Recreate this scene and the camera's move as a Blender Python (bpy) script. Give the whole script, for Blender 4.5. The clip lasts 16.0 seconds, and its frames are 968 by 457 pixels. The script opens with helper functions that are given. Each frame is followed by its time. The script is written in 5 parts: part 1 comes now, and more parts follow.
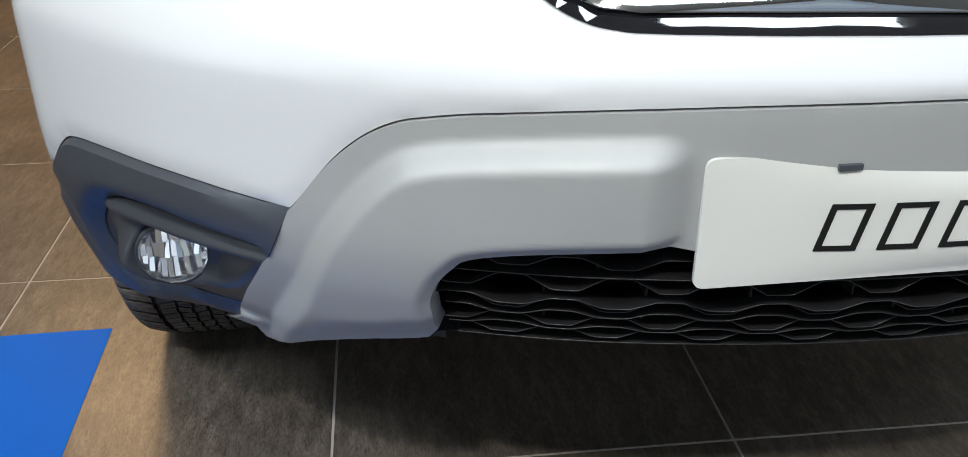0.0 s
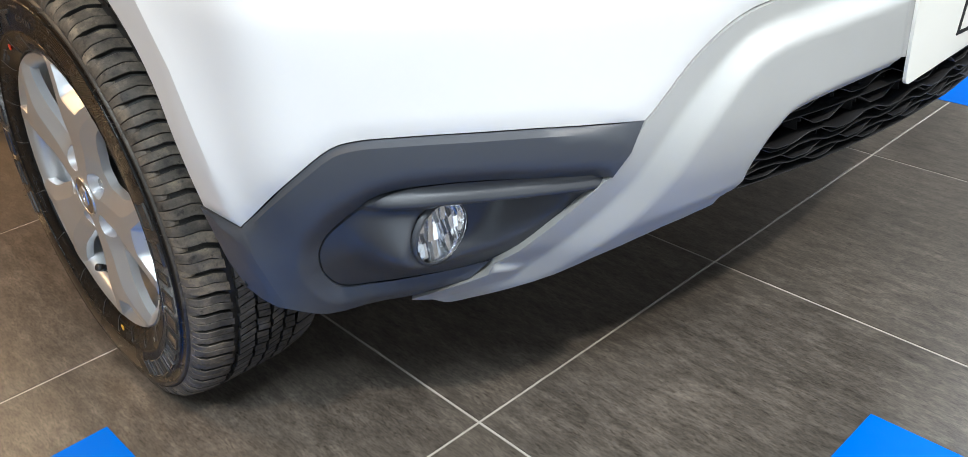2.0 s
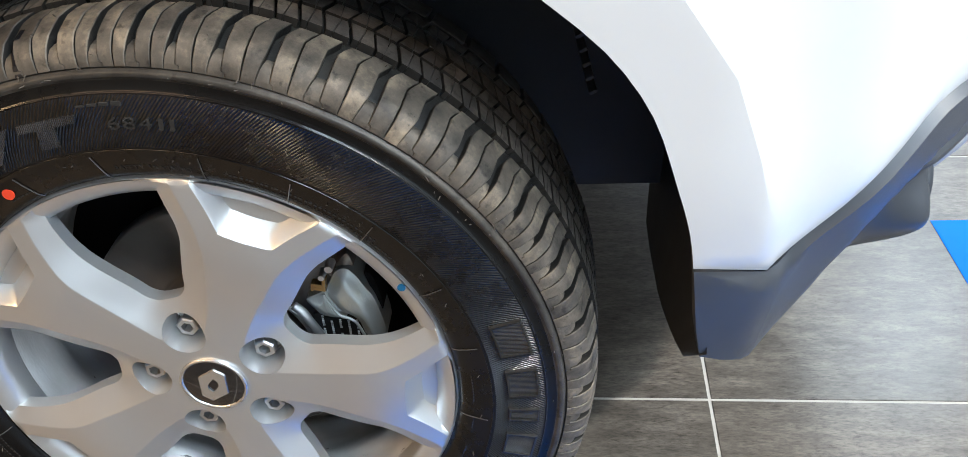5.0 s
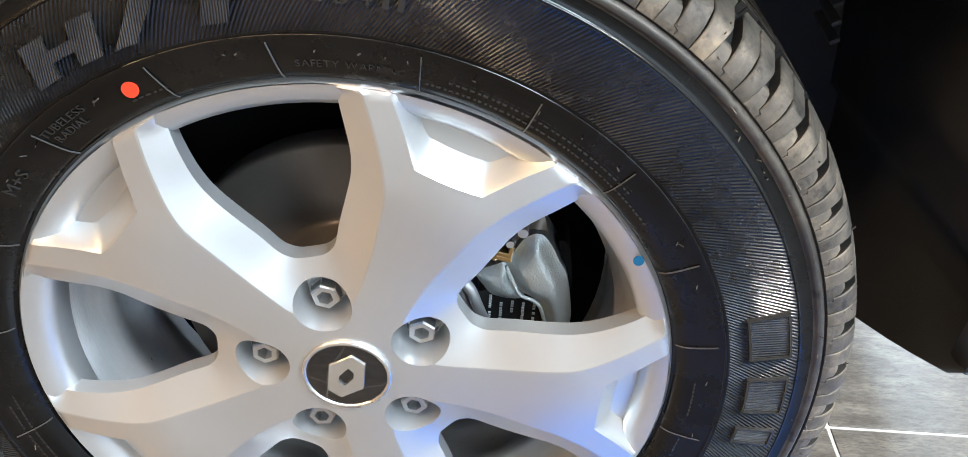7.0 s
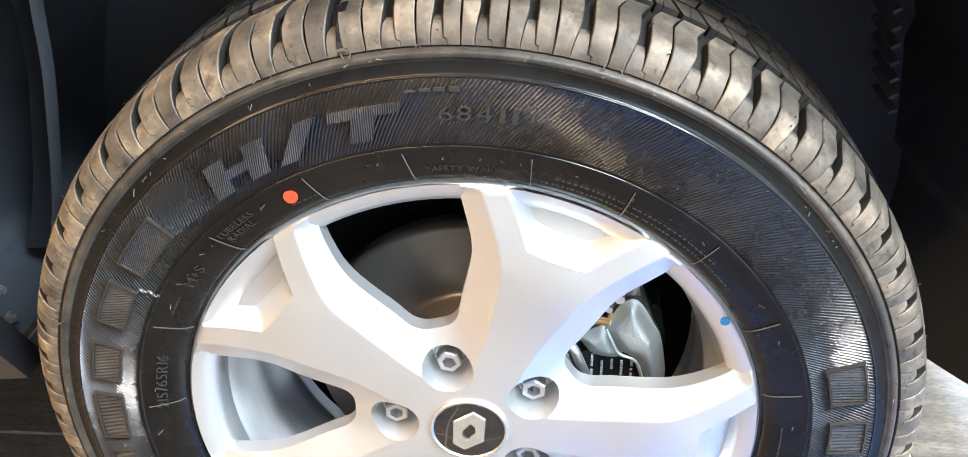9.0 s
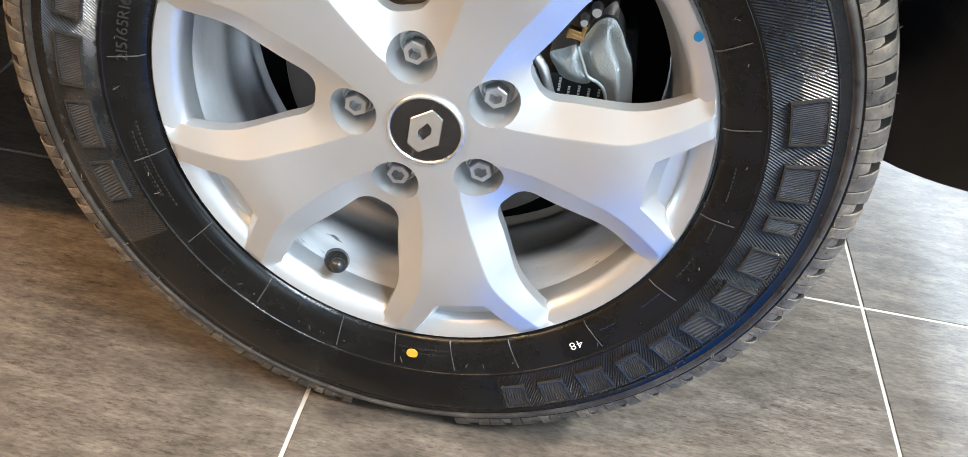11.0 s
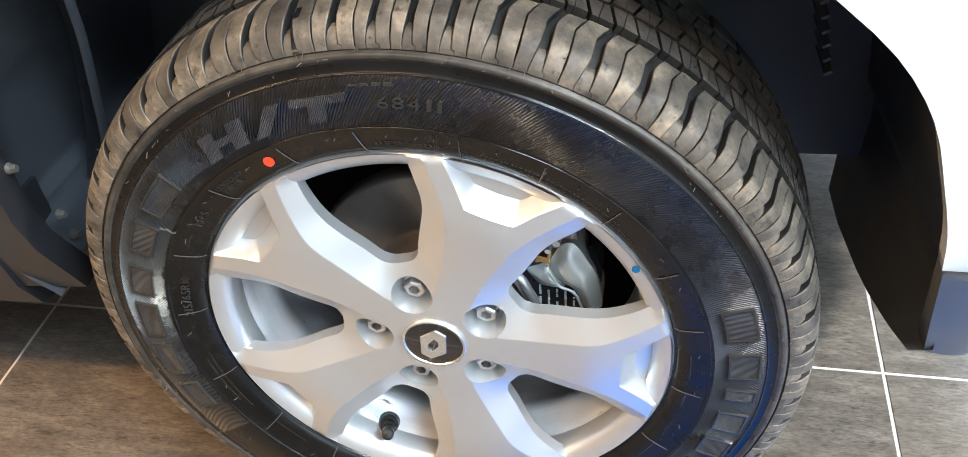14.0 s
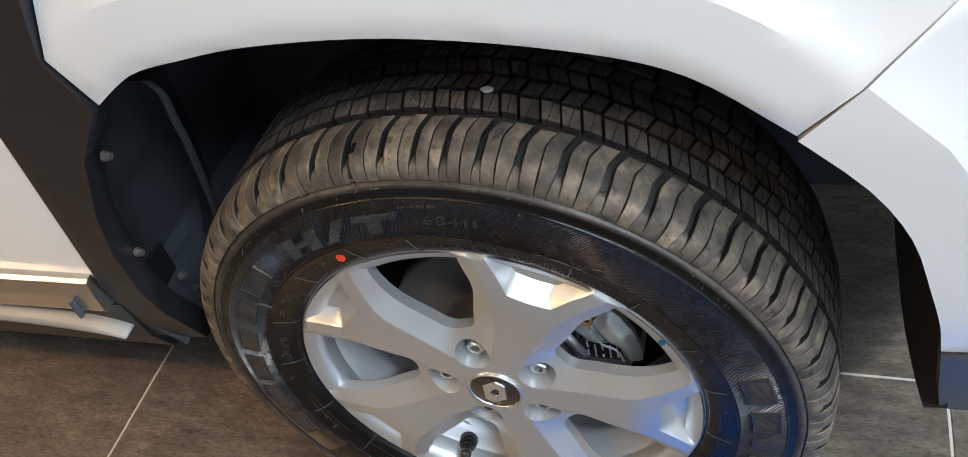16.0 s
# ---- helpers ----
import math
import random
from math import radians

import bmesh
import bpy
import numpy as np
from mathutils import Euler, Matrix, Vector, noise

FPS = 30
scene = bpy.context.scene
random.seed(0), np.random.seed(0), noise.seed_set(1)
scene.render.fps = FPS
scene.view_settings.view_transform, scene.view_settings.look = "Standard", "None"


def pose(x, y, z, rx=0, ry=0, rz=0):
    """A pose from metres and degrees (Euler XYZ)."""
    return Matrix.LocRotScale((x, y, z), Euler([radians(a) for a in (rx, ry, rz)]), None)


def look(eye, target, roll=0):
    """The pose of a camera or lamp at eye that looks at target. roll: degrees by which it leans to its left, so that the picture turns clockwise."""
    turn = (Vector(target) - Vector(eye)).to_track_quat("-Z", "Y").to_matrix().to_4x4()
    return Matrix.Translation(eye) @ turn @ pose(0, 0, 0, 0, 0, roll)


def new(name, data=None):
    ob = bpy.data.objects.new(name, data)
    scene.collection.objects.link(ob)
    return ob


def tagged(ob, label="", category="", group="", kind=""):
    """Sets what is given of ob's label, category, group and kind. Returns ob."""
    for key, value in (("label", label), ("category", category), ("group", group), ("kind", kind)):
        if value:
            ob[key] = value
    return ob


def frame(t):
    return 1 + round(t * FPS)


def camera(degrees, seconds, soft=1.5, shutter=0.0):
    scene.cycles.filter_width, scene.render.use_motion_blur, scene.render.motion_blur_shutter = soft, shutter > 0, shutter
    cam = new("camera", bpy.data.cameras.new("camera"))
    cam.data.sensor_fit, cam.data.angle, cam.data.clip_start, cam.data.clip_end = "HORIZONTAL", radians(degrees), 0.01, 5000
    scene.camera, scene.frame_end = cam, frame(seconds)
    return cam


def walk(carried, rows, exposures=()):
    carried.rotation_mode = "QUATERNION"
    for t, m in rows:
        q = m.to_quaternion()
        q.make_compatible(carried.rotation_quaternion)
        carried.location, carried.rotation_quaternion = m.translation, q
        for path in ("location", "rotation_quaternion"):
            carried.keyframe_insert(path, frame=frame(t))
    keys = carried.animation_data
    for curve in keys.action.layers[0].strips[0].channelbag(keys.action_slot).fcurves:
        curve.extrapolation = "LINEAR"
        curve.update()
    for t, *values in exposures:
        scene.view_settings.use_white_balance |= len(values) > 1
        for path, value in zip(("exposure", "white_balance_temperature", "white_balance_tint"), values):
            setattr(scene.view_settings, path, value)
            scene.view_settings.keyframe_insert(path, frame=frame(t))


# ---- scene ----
import functools

cam = camera(55.5, 16.0, soft=0.5)
PATH = [
    (0, (0.632, -1.554, 0.927), (0.874, 0.203, 0.004), 0.1),
    (0.5, (0.422, -1.504, 0.904), (0.855, 0.21, -0.032), 0.6),
    (0.7, (0.345, -1.475, 0.897), (0.858, 0.218, -0.036), 1.2),
    (1, (0.225, -1.443, 0.896), (0.871, 0.199, -0.046), 1.2),
    (1.5, (0.022, -1.393, 0.925), (0.995, 0.072, -0.027), -1.8),
    (2, (-0.139, -1.315, 0.939), (1.029, -0.03, -0.054), -4.1),
    (2.5, (-0.284, -1.159, 0.984), (0.988, -0.027, -0.065), -6.6),
    (2.6, (-0.303, -1.136, 0.988), (0.976, -0.016, -0.064), -7.2),
    (3, (-0.412, -1.059, 1.026), (0.873, 0.0, -0.081), -7.8),
    (3.2, (-0.456, -1.035, 1.066), (0.823, -0.006, -0.077), -9.7),
    (5.3, (-0.269, -0.206, 0.859), (1.353, -0.178, -0.311), -1.1),
    (5.5, (-0.238, -0.168, 0.815), (1.381, -0.177, -0.359), 0.8),
    (6, (-0.201, -0.114, 0.754), (1.409, -0.157, -0.432), 4.1),
    (6.5, (-0.188, -0.079, 0.757), (1.42, -0.15, -0.429), 4.5),
    (7, (-0.198, -0.071, 0.781), (1.44, -0.125, -0.365), 4.1),
    (7.5, (-0.221, -0.058, 0.832), (1.445, -0.084, -0.275), 2.4),
    (8, (-0.246, -0.05, 0.861), (1.441, 0.013, -0.212), 0.1),
    (8.5, (-0.245, -0.047, 0.867), (1.458, 0.048, -0.177), -1.0),
    (9, (-0.262, -0.046, 0.845), (1.43, 0.055, -0.217), -1.3),
    (9.5, (-0.291, -0.046, 0.817), (1.389, 0.052, -0.264), -0.4),
    (10, (-0.329, -0.055, 0.762), (1.33, 0.039, -0.352), 2.8),
    (10.2, (-0.34, -0.063, 0.743), (1.298, 0.036, -0.401), 4.2),
    (12.3, (-0.318, -0.099, 0.703), (1.222, -0.052, -0.572), 10.1),
    (12.5, (-0.31, -0.102, 0.715), (1.216, -0.043, -0.575), 9.7),
    (13, (-0.326, -0.097, 0.774), (1.212, -0.028, -0.502), 6.7),
    (13.5, (-0.313, -0.139, 0.87), (1.187, 0.075, -0.435), -0.4),
    (14, (-0.301, -0.177, 0.972), (1.181, 0.14, -0.333), -5.3),
    (14.5, (-0.186, -0.169, 1.041), (1.215, 0.245, -0.325), -10.0),
    (15, (-0.138, -0.194, 1.064), (1.23, 0.309, -0.307), -14.7),
    (15.5, (-0.152, -0.218, 1.075), (1.173, 0.334, -0.318), -16.9),
    (16, (-0.263, -0.27, 1.142), (1.045, 0.316, -0.252), -15.2),
]
walk(cam, [(t, look(eye, target, roll)) for t, eye, target, roll in PATH],
     exposures=[(t, stops, 5980 if t < 4 else 5710, 7 if t < 4 else 5) for t, stops in ((0.0, -0.62), (2.0, 0.03), (3.2, 0.12), (5.3, 0.68), (6.0, 1.0), (7.0, 1.12), (8.0, 1.95), (9.0, 1.87), (9.5, 1.5), (10.0, 1.35), (12.5, 1.25), (13.4, 1.32), (14.4, 1.12), (15.0, 0.55), (16.0, 0.18))])

# ---- light ----
world = bpy.data.worlds.new("sky")
scene.world = world
world.use_nodes = True
wn = world.node_tree.nodes
sky = wn.new("ShaderNodeTexSky")
sky.sky_type = "NISHITA"
sky.sun_disc = False
sky.sun_elevation = radians(38)
sky.sun_rotation = radians(200)
wn["Background"].inputs["Strength"].default_value = 0.06
world.node_tree.links.new(sky.outputs["Color"], wn["Background"].inputs["Color"])


def area_lamp(name, m, sx, sy, watts, colour):
    d = bpy.data.lights.new(name, "AREA")
    d.shape, d.size, d.size_y, d.energy, d.color = "RECTANGLE", sx, sy, watts, colour
    ob = new(name, d)
    ob.matrix_world = m
    return ob


WEST, EAST, SOUTH, NORTH, HIGH = -4.5, 6.5, -4.8, 6.0, 3.5
# daylight standing in the openings of the window walls
area_lamp("window_light", look((EAST - 0.02, -2.4, 2.45), (0, -2.4, 1.0)), 3.0, 1.5, 70, (0.95, 0.98, 1.0))
area_lamp("window_light", look((-1.6, SOUTH + 0.02, 1.75), (-1.2, 0, 1.0)), 3.2, 2.6, 26, (0.93, 0.97, 1.0))
area_lamp("window_light", look((2.6, SOUTH + 0.02, 1.75), (2.6, 0, 1.2)), 3.2, 2.6, 9, (0.93, 0.97, 1.0))
area_lamp("window_light", look((WEST + 0.02, -2.8, 1.75), (0, -1.4, 1.0)), 3.2, 2.6, 42, (0.89, 0.96, 1.0))
# ceiling panels: cool white over the front, warm white over the back
COOL, WARM = (0.92, 0.975, 1.0), (1.0, 0.70, 0.40)
CEILING_LIGHTS = [(-1.3, -2.4, 92, COOL), (1.0, -2.9, 52, COOL), (1.9, -0.7, 60, COOL), (4.3, -2.7, 62, COOL), (4.7, -0.9, 56, COOL), (-1.7, -1.7, 72, COOL), (-1.2, 4.15, 120, (1.0, 0.60, 0.27)), (0.6, 4.6, 45, WARM), (1.95, 4.5, 75, WARM)]
for lx, ly, watts, colour in CEILING_LIGHTS:
    area_lamp("ceiling_lamp", look((lx, ly, HIGH - 0.065), (lx, ly, 0), 0), 1.18, 0.58, watts, colour)
# a narrow warm light, added out of view, runs along the car's side
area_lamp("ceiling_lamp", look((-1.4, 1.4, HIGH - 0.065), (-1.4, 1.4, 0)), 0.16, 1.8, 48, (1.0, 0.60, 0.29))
# two warm ceiling spots, fixtures added out of view: place, aim, watts, colour, degrees
SPOTS = [((-1.4, 1.6, 3.36), (0.15, 1.2, 0.2), 250, (1.0, 0.52, 0.20), 35), ((0.1, -3.0, 3.36), (0.9, -0.8, 0.1), 470, (1.0, 0.88, 0.74), 62)]
for eye, aim, watts, colour, wide in SPOTS:
    spot = bpy.data.lights.new("spot_lamp", "SPOT")
    spot.energy, spot.color, spot.spot_size, spot.spot_blend, spot.shadow_soft_size = watts, colour, radians(wide), 0.8, 0.07
    new("spot_lamp", spot).matrix_world = look(eye, aim)


# ---- materials ----
class Nodes:
    def __init__(self, name, base=(0.5, 0.5, 0.5), rough=0.5, metal=0.0, spec=0.5, coat=0.0, coat_rough=0.03):
        self.m = bpy.data.materials.new(name)
        self.m.use_nodes = True
        self.t = self.m.node_tree
        self.b = self.t.nodes["Principled BSDF"]
        i = self.b.inputs
        i["Base Color"].default_value = (*base, 1)
        i["Roughness"].default_value = rough
        i["Metallic"].default_value = metal
        i["Specular IOR Level"].default_value = spec
        i["Coat Weight"].default_value = coat
        i["Coat Roughness"].default_value = coat_rough

    def n(self, kind, **values):
        node = self.t.nodes.new(kind)
        for key, v in values.items():
            node.inputs[key.replace("_", " ")].default_value = v
        return node

    def link(self, a, b):
        self.t.links.new(a, b)

    def coords(self, which="Object", scale=(1, 1, 1), turn=0.0):
        c = self.n("ShaderNodeTexCoord")
        p = self.n("ShaderNodeMapping", Scale=scale, Rotation=(0, 0, turn))
        self.link(c.outputs[which], p.inputs["Vector"])
        return p.outputs["Vector"]

    def noise(self, vec, scale, detail=4.0, rough=0.55):
        x = self.n("ShaderNodeTexNoise", Scale=scale, Detail=detail, Roughness=rough)
        self.link(vec, x.inputs["Vector"])
        return x.outputs["Fac"]

    def ramp(self, fac, stops):
        r = self.n("ShaderNodeValToRGB")
        while len(r.color_ramp.elements) < len(stops):
            r.color_ramp.elements.new(0.5)
        for e, (pos, c) in zip(r.color_ramp.elements, stops):
            e.position, e.color = pos, (*c, 1) if len(c) == 3 else c
        self.link(fac, r.inputs["Fac"])
        return r.outputs["Color"]

    def mix(self, fac, a, b, mode="MIX"):
        x = self.t.nodes.new("ShaderNodeMix")
        x.data_type, x.blend_type = "RGBA", mode
        for v, name in ((fac, "Factor"), (a, "A"), (b, "B")):
            sock = [s for s in x.inputs if s.name == name and s.type == ("VALUE" if name == "Factor" else "RGBA")][0]
            if isinstance(v, bpy.types.NodeSocket):
                self.link(v, sock)
            else:
                sock.default_value = v if name == "Factor" else (*v, 1)
        return [s for s in x.outputs if s.type == "RGBA"][0]

    def bump(self, height, strength, dist=0.001, after=None):
        x = self.n("ShaderNodeBump", Strength=strength, Distance=dist)
        self.link(height, x.inputs["Height"])
        if after:
            self.link(after, x.inputs["Normal"])
        self.link(x.outputs["Normal"], self.b.inputs["Normal"])
        return x.outputs["Normal"]

    def base(self, c):
        self.link(c, self.b.inputs["Base Color"])

    def rough(self, fac, lo, hi):
        r = self.n("ShaderNodeMapRange")
        r.inputs["To Min"].default_value, r.inputs["To Max"].default_value = lo, hi
        self.link(fac, r.inputs["Value"])
        self.link(r.outputs["Result"], self.b.inputs["Roughness"])


def simple(name, base, rough, metal=0.0, grain=0.0, size=400.0, coat=0.0, spec=0.5, spread=0.1):
    k = Nodes(name, base, rough, metal, spec, coat)
    v = k.coords()
    f = k.noise(v, 9.0, 3.0)
    k.base(k.ramp(f, [(0.3, tuple(c * (1 - spread) for c in base)), (0.7, tuple(min(1.0, c * (1 + spread)) for c in base))]))
    k.rough(k.noise(v, 23.0, 4.0), max(0.02, rough * 0.85), min(1.0, rough * 1.15))
    if grain:
        k.bump(k.noise(v, size, 2.0), grain, 0.0006)
    return k.m


WHITE = simple("white_paint", (0.64, 0.65, 0.66), 0.25, coat=0.7, spread=0.01)
CLAD = simple("dark_grained_plastic", (0.050, 0.056, 0.068), 0.42, grain=0.25, size=1500, spread=0.06)
# cladding plastic again, with the dimness of the shaded flank in its colour
CLAD_SHADED = simple("shaded_grained_plastic", (0.011, 0.0115, 0.0135), 0.45, grain=0.25, size=1500, spread=0.06)
BEZEL = simple("charcoal_plastic", (0.036, 0.040, 0.048), 0.36, grain=0.15, size=1800, spread=0.06)
SILVER_PLASTIC = simple("satin_silver_plastic", (0.37, 0.375, 0.37), 0.56, metal=0.2, grain=0.05, size=2500, spread=0.03)
SILL_SILVER = simple("satin_metal_strip", (0.56, 0.54, 0.50), 0.24, metal=0.95, spread=0.03)
SILL_DULL = simple("dull_silver_plastic", (0.24, 0.24, 0.235), 0.55, metal=0.2, spread=0.04)
GRILLE_BLACK = simple("matt_black_plastic", (0.012, 0.012, 0.013), 0.42)
LINER = simple("black_wheel_arch_liner", (0.034, 0.038, 0.045), 0.55, spec=0.4, grain=0.4, size=500)
PIANO = simple("gloss_black_plastic", (0.008, 0.008, 0.010), 0.06, coat=1.0)
CHROME = simple("chrome", (0.62, 0.62, 0.62), 0.08, metal=1.0)
PLATE = simple("white_plate", (0.66, 0.66, 0.62), 0.30, spread=0.02)
INK = simple("dark_ink", (0.009, 0.009, 0.009), 0.45, spec=0.3)
ALLOY = simple("silver_alloy_lacquer", (0.60, 0.61, 0.615), 0.40, metal=0.78, grain=0.05, size=3000, coat=0.25, spread=0.03)
k = Nodes("dull_alloy_barrel", (0.56, 0.57, 0.58), 0.42, 0.3)
v = k.coords(scale=(4.0, 1.0, 1.0))
stain = k.ramp(k.noise(v, 26.0, 5.0, 0.6), [(0.29, (0.12, 0.11, 0.10)), (0.33, (0.9, 0.9, 0.9)), (0.7, (1, 1, 1))])
k.base(k.mix(1.0, k.ramp(k.noise(v, 8.0), [(0.3, (0.50, 0.51, 0.52)), (0.7, (0.62, 0.63, 0.64))]), stain, "MULTIPLY"))
k.bump(k.noise(v, 140.0, 2.0), 0.2, 0.0006)
BARREL = k.m
BRIGHT = simple("bright_silver", (0.74, 0.74, 0.73), 0.26, metal=0.9)
NUT = simple("zinc_nut", (0.55, 0.56, 0.57), 0.40, metal=0.9, spread=0.1)
RUSTY = simple("dark_cast_iron", (0.16, 0.145, 0.13), 0.40, metal=0.6, grain=0.3, size=300, spread=0.3)
CAST = simple("grey_cast_metal", (0.34, 0.37, 0.37), 0.34, metal=0.7, grain=0.8, size=700, spread=0.2)
BRASS = simple("brass", (0.42, 0.29, 0.13), 0.28, metal=1.0)
MARK = simple("pale_print", (0.34, 0.36, 0.37), 0.5)
RUBBER_BAND = simple("black_sidewall_relief", (0.022, 0.0215, 0.021), 0.20)
PALE_RUBBER = simple("pale_rubber_flash", (0.07, 0.068, 0.066), 0.30)
RED = simple("red_paint_mark", (0.75, 0.06, 0.02), 0.5)
YELLOW = simple("yellow_paint_mark", (0.75, 0.42, 0.03), 0.5)
BLUE_MARK = simple("blue_paint_mark", (0.01, 0.10, 0.22), 0.3)
PEBBLE = simple("pale_stone", (0.42, 0.41, 0.38), 0.8, grain=0.6, size=300)
ORANGE = simple("orange_tag", (0.75, 0.17, 0.02), 0.5)
WALL = simple("pale_plaster", (0.34, 0.33, 0.315), 0.8, grain=0.1, size=120)
WALL_WARM = simple("warm_beige_panel", (0.30, 0.21, 0.12), 0.6, spread=0.12)
CEIL = simple("ceiling_white", (0.45, 0.45, 0.45), 0.9)
FRAME = simple("dark_window_frame", (0.05, 0.05, 0.055), 0.4)
UNDER = simple("near_black", (0.004, 0.004, 0.0045), 0.9, spec=0.1)

k = Nodes("blue_vinyl", (0.0, 0.12, 0.56), 0.5, spec=0.14)
v = k.coords()
scuff = k.ramp(k.noise(k.coords(scale=(1.0, 7.0, 1.0), turn=0.6), 16.0, 6.0, 0.7), [(0.70, (0, 0, 0)), (0.80, (0.30, 0.30, 0.30))])
bw = k.n("ShaderNodeRGBToBW")
k.link(scuff, bw.inputs["Color"])
k.base(k.mix(bw.outputs["Val"], k.ramp(k.noise(v, 4.0), [(0.3, (0.0, 0.108, 0.52)), (0.7, (0.0, 0.125, 0.59))]), (0.35, 0.45, 0.62)))
k.bump(k.noise(v, 9.0, 2.0), 0.25, 0.004)
BLUE = k.m

# rubber: brownish dust over black, finer grain and wet-looking patches
def rubber(name, dark, mid, pale, lo=0.38, hi=0.70):
    k = Nodes(name, mid, 0.5, spec=0.35)
    oi, cc, off, add = k.n("ShaderNodeObjectInfo"), k.n("ShaderNodeTexCoord"), k.n("ShaderNodeCombineXYZ"), k.n("ShaderNodeVectorMath")
    for axis in "XYZ":
        k.link(oi.outputs["Random"], off.inputs[axis])
    scale = k.n("ShaderNodeVectorMath")
    scale.operation = "SCALE"
    scale.inputs["Scale"].default_value = 9.0
    k.link(off.outputs["Vector"], scale.inputs[0])
    k.link(cc.outputs["Object"], add.inputs[0])
    k.link(scale.outputs["Vector"], add.inputs[1])
    v = add.outputs["Vector"]
    c = k.ramp(k.noise(v, 24.0, 7.0, 0.68), [(0.30, dark), (0.52, mid), (0.72, pale)])
    spots = k.ramp(k.noise(v, 95.0, 4.0, 0.6), [(0.30, (0.35, 0.35, 0.35)), (0.42, (1, 1, 1))])
    tint = k.ramp(oi.outputs["Random"], [(0.0, (0.80, 0.80, 0.80)), (1.0, (1.12, 1.08, 1.02))])
    k.base(k.mix(1.0, k.mix(1.0, c, spots, "MULTIPLY"), tint, "MULTIPLY"))
    k.rough(k.noise(v, 34.0, 6.0, 0.7), lo, hi)
    fine = k.bump(k.noise(v, 900.0, 3.0), 0.3, 0.0004)
    k.bump(k.noise(v, 160.0, 4.0, 0.65), 0.45, 0.0012, fine)
    return k.m


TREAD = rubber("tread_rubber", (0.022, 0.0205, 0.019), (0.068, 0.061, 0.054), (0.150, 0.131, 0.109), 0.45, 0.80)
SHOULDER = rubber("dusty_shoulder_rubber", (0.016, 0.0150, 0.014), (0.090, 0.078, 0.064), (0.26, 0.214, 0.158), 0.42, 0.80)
BAND = rubber("dull_shoulder_band", (0.012, 0.0115, 0.011), (0.040, 0.037, 0.033), (0.085, 0.076, 0.064), 0.3, 0.6)
# dust-free rubber, darkened further so the colour carries the grooves' shade
GROOVE_SHADE = rubber("shaded_groove_rubber", (0.008, 0.008, 0.0078), (0.018, 0.017, 0.0155), (0.034, 0.030, 0.026))


def glazed(k, v, lo, hi):
    """Tyre dressing: glossy film with matt patches of its own shape."""
    patch = k.ramp(k.noise(v, 9.0, 7.0, 0.72), [(0.38, (0, 0, 0)), (0.60, (1, 1, 1))])
    bw = k.n("ShaderNodeRGBToBW")
    k.link(patch, bw.inputs["Color"])
    k.rough(bw.outputs["Val"], lo, hi)
    return bw.outputs["Val"]


k = Nodes("sidewall_rubber", (0.016, 0.016, 0.016), 0.36, spec=0.28)
v = k.coords()
f = glazed(k, v, 0.16, 0.34)
k.base(k.mix(f, (0.003, 0.003, 0.0032), (0.007, 0.0068, 0.0066)))
k.bump(k.noise(v, 300.0, 3.0), 0.15, 0.0005)
SIDEWALL = k.m

# serrated band: slanting ribs two millimetres apart, in the band's own u (arc metres) and v (radius)
k = Nodes("serrated_rubber", (0.013, 0.013, 0.014), 0.36, spec=0.5)
uvn = k.n("ShaderNodeUVMap")
mp = k.n("ShaderNodeMapping", Rotation=(0, 0, radians(-33)))
k.link(uvn.outputs["UV"], mp.inputs["Vector"])
wv = k.n("ShaderNodeTexWave", Scale=143.0, Distortion=0.0)
wv.wave_profile = "TRI"
k.link(mp.outputs["Vector"], wv.inputs["Vector"])
v = k.coords()
f = glazed(k, v, 0.20, 0.40)
k.base(k.mix(f, (0.008, 0.008, 0.0083), (0.018, 0.0175, 0.017)))
k.bump(wv.outputs["Fac"], 1.0, 0.0028)
SERRATED = k.m

# raised letters: finely ribbed faces
def ribbed(axis):
    k = Nodes("ribbed_letter_rubber", (0.03, 0.03, 0.031), 0.30, spec=0.5)
    v = k.coords()
    wv = k.n("ShaderNodeTexWave", Scale=215.0, Distortion=0.0)
    wv.bands_direction, wv.wave_profile = axis, "TRI"
    k.link(v, wv.inputs["Vector"])
    k.base(k.ramp(k.noise(v, 30.0, 5.0, 0.65), [(0.35, (0.034, 0.034, 0.035)), (0.65, (0.082, 0.081, 0.080))]))
    k.bump(wv.outputs["Fac"], 1.0, 0.0022)
    return k.m


RIBBED_Y, RIBBED_Z = ribbed("Y"), ribbed("Z")

# porcelain tile: brushed slate streaks along one way
k = Nodes("slate_tile", (0.06, 0.055, 0.05), 0.35)
oi = k.n("ShaderNodeObjectInfo")
cc = k.n("ShaderNodeTexCoord")
addv = k.n("ShaderNodeVectorMath")
mulv = k.n("ShaderNodeVectorMath")
mulv.operation = "SCALE"
mulv.inputs["Scale"].default_value = 37.0
comb = k.n("ShaderNodeCombineXYZ")
for s in "XYZ":
    k.link(oi.outputs["Random"], comb.inputs[s])
k.link(comb.outputs["Vector"], mulv.inputs[0])
k.link(cc.outputs["Object"], addv.inputs[0])
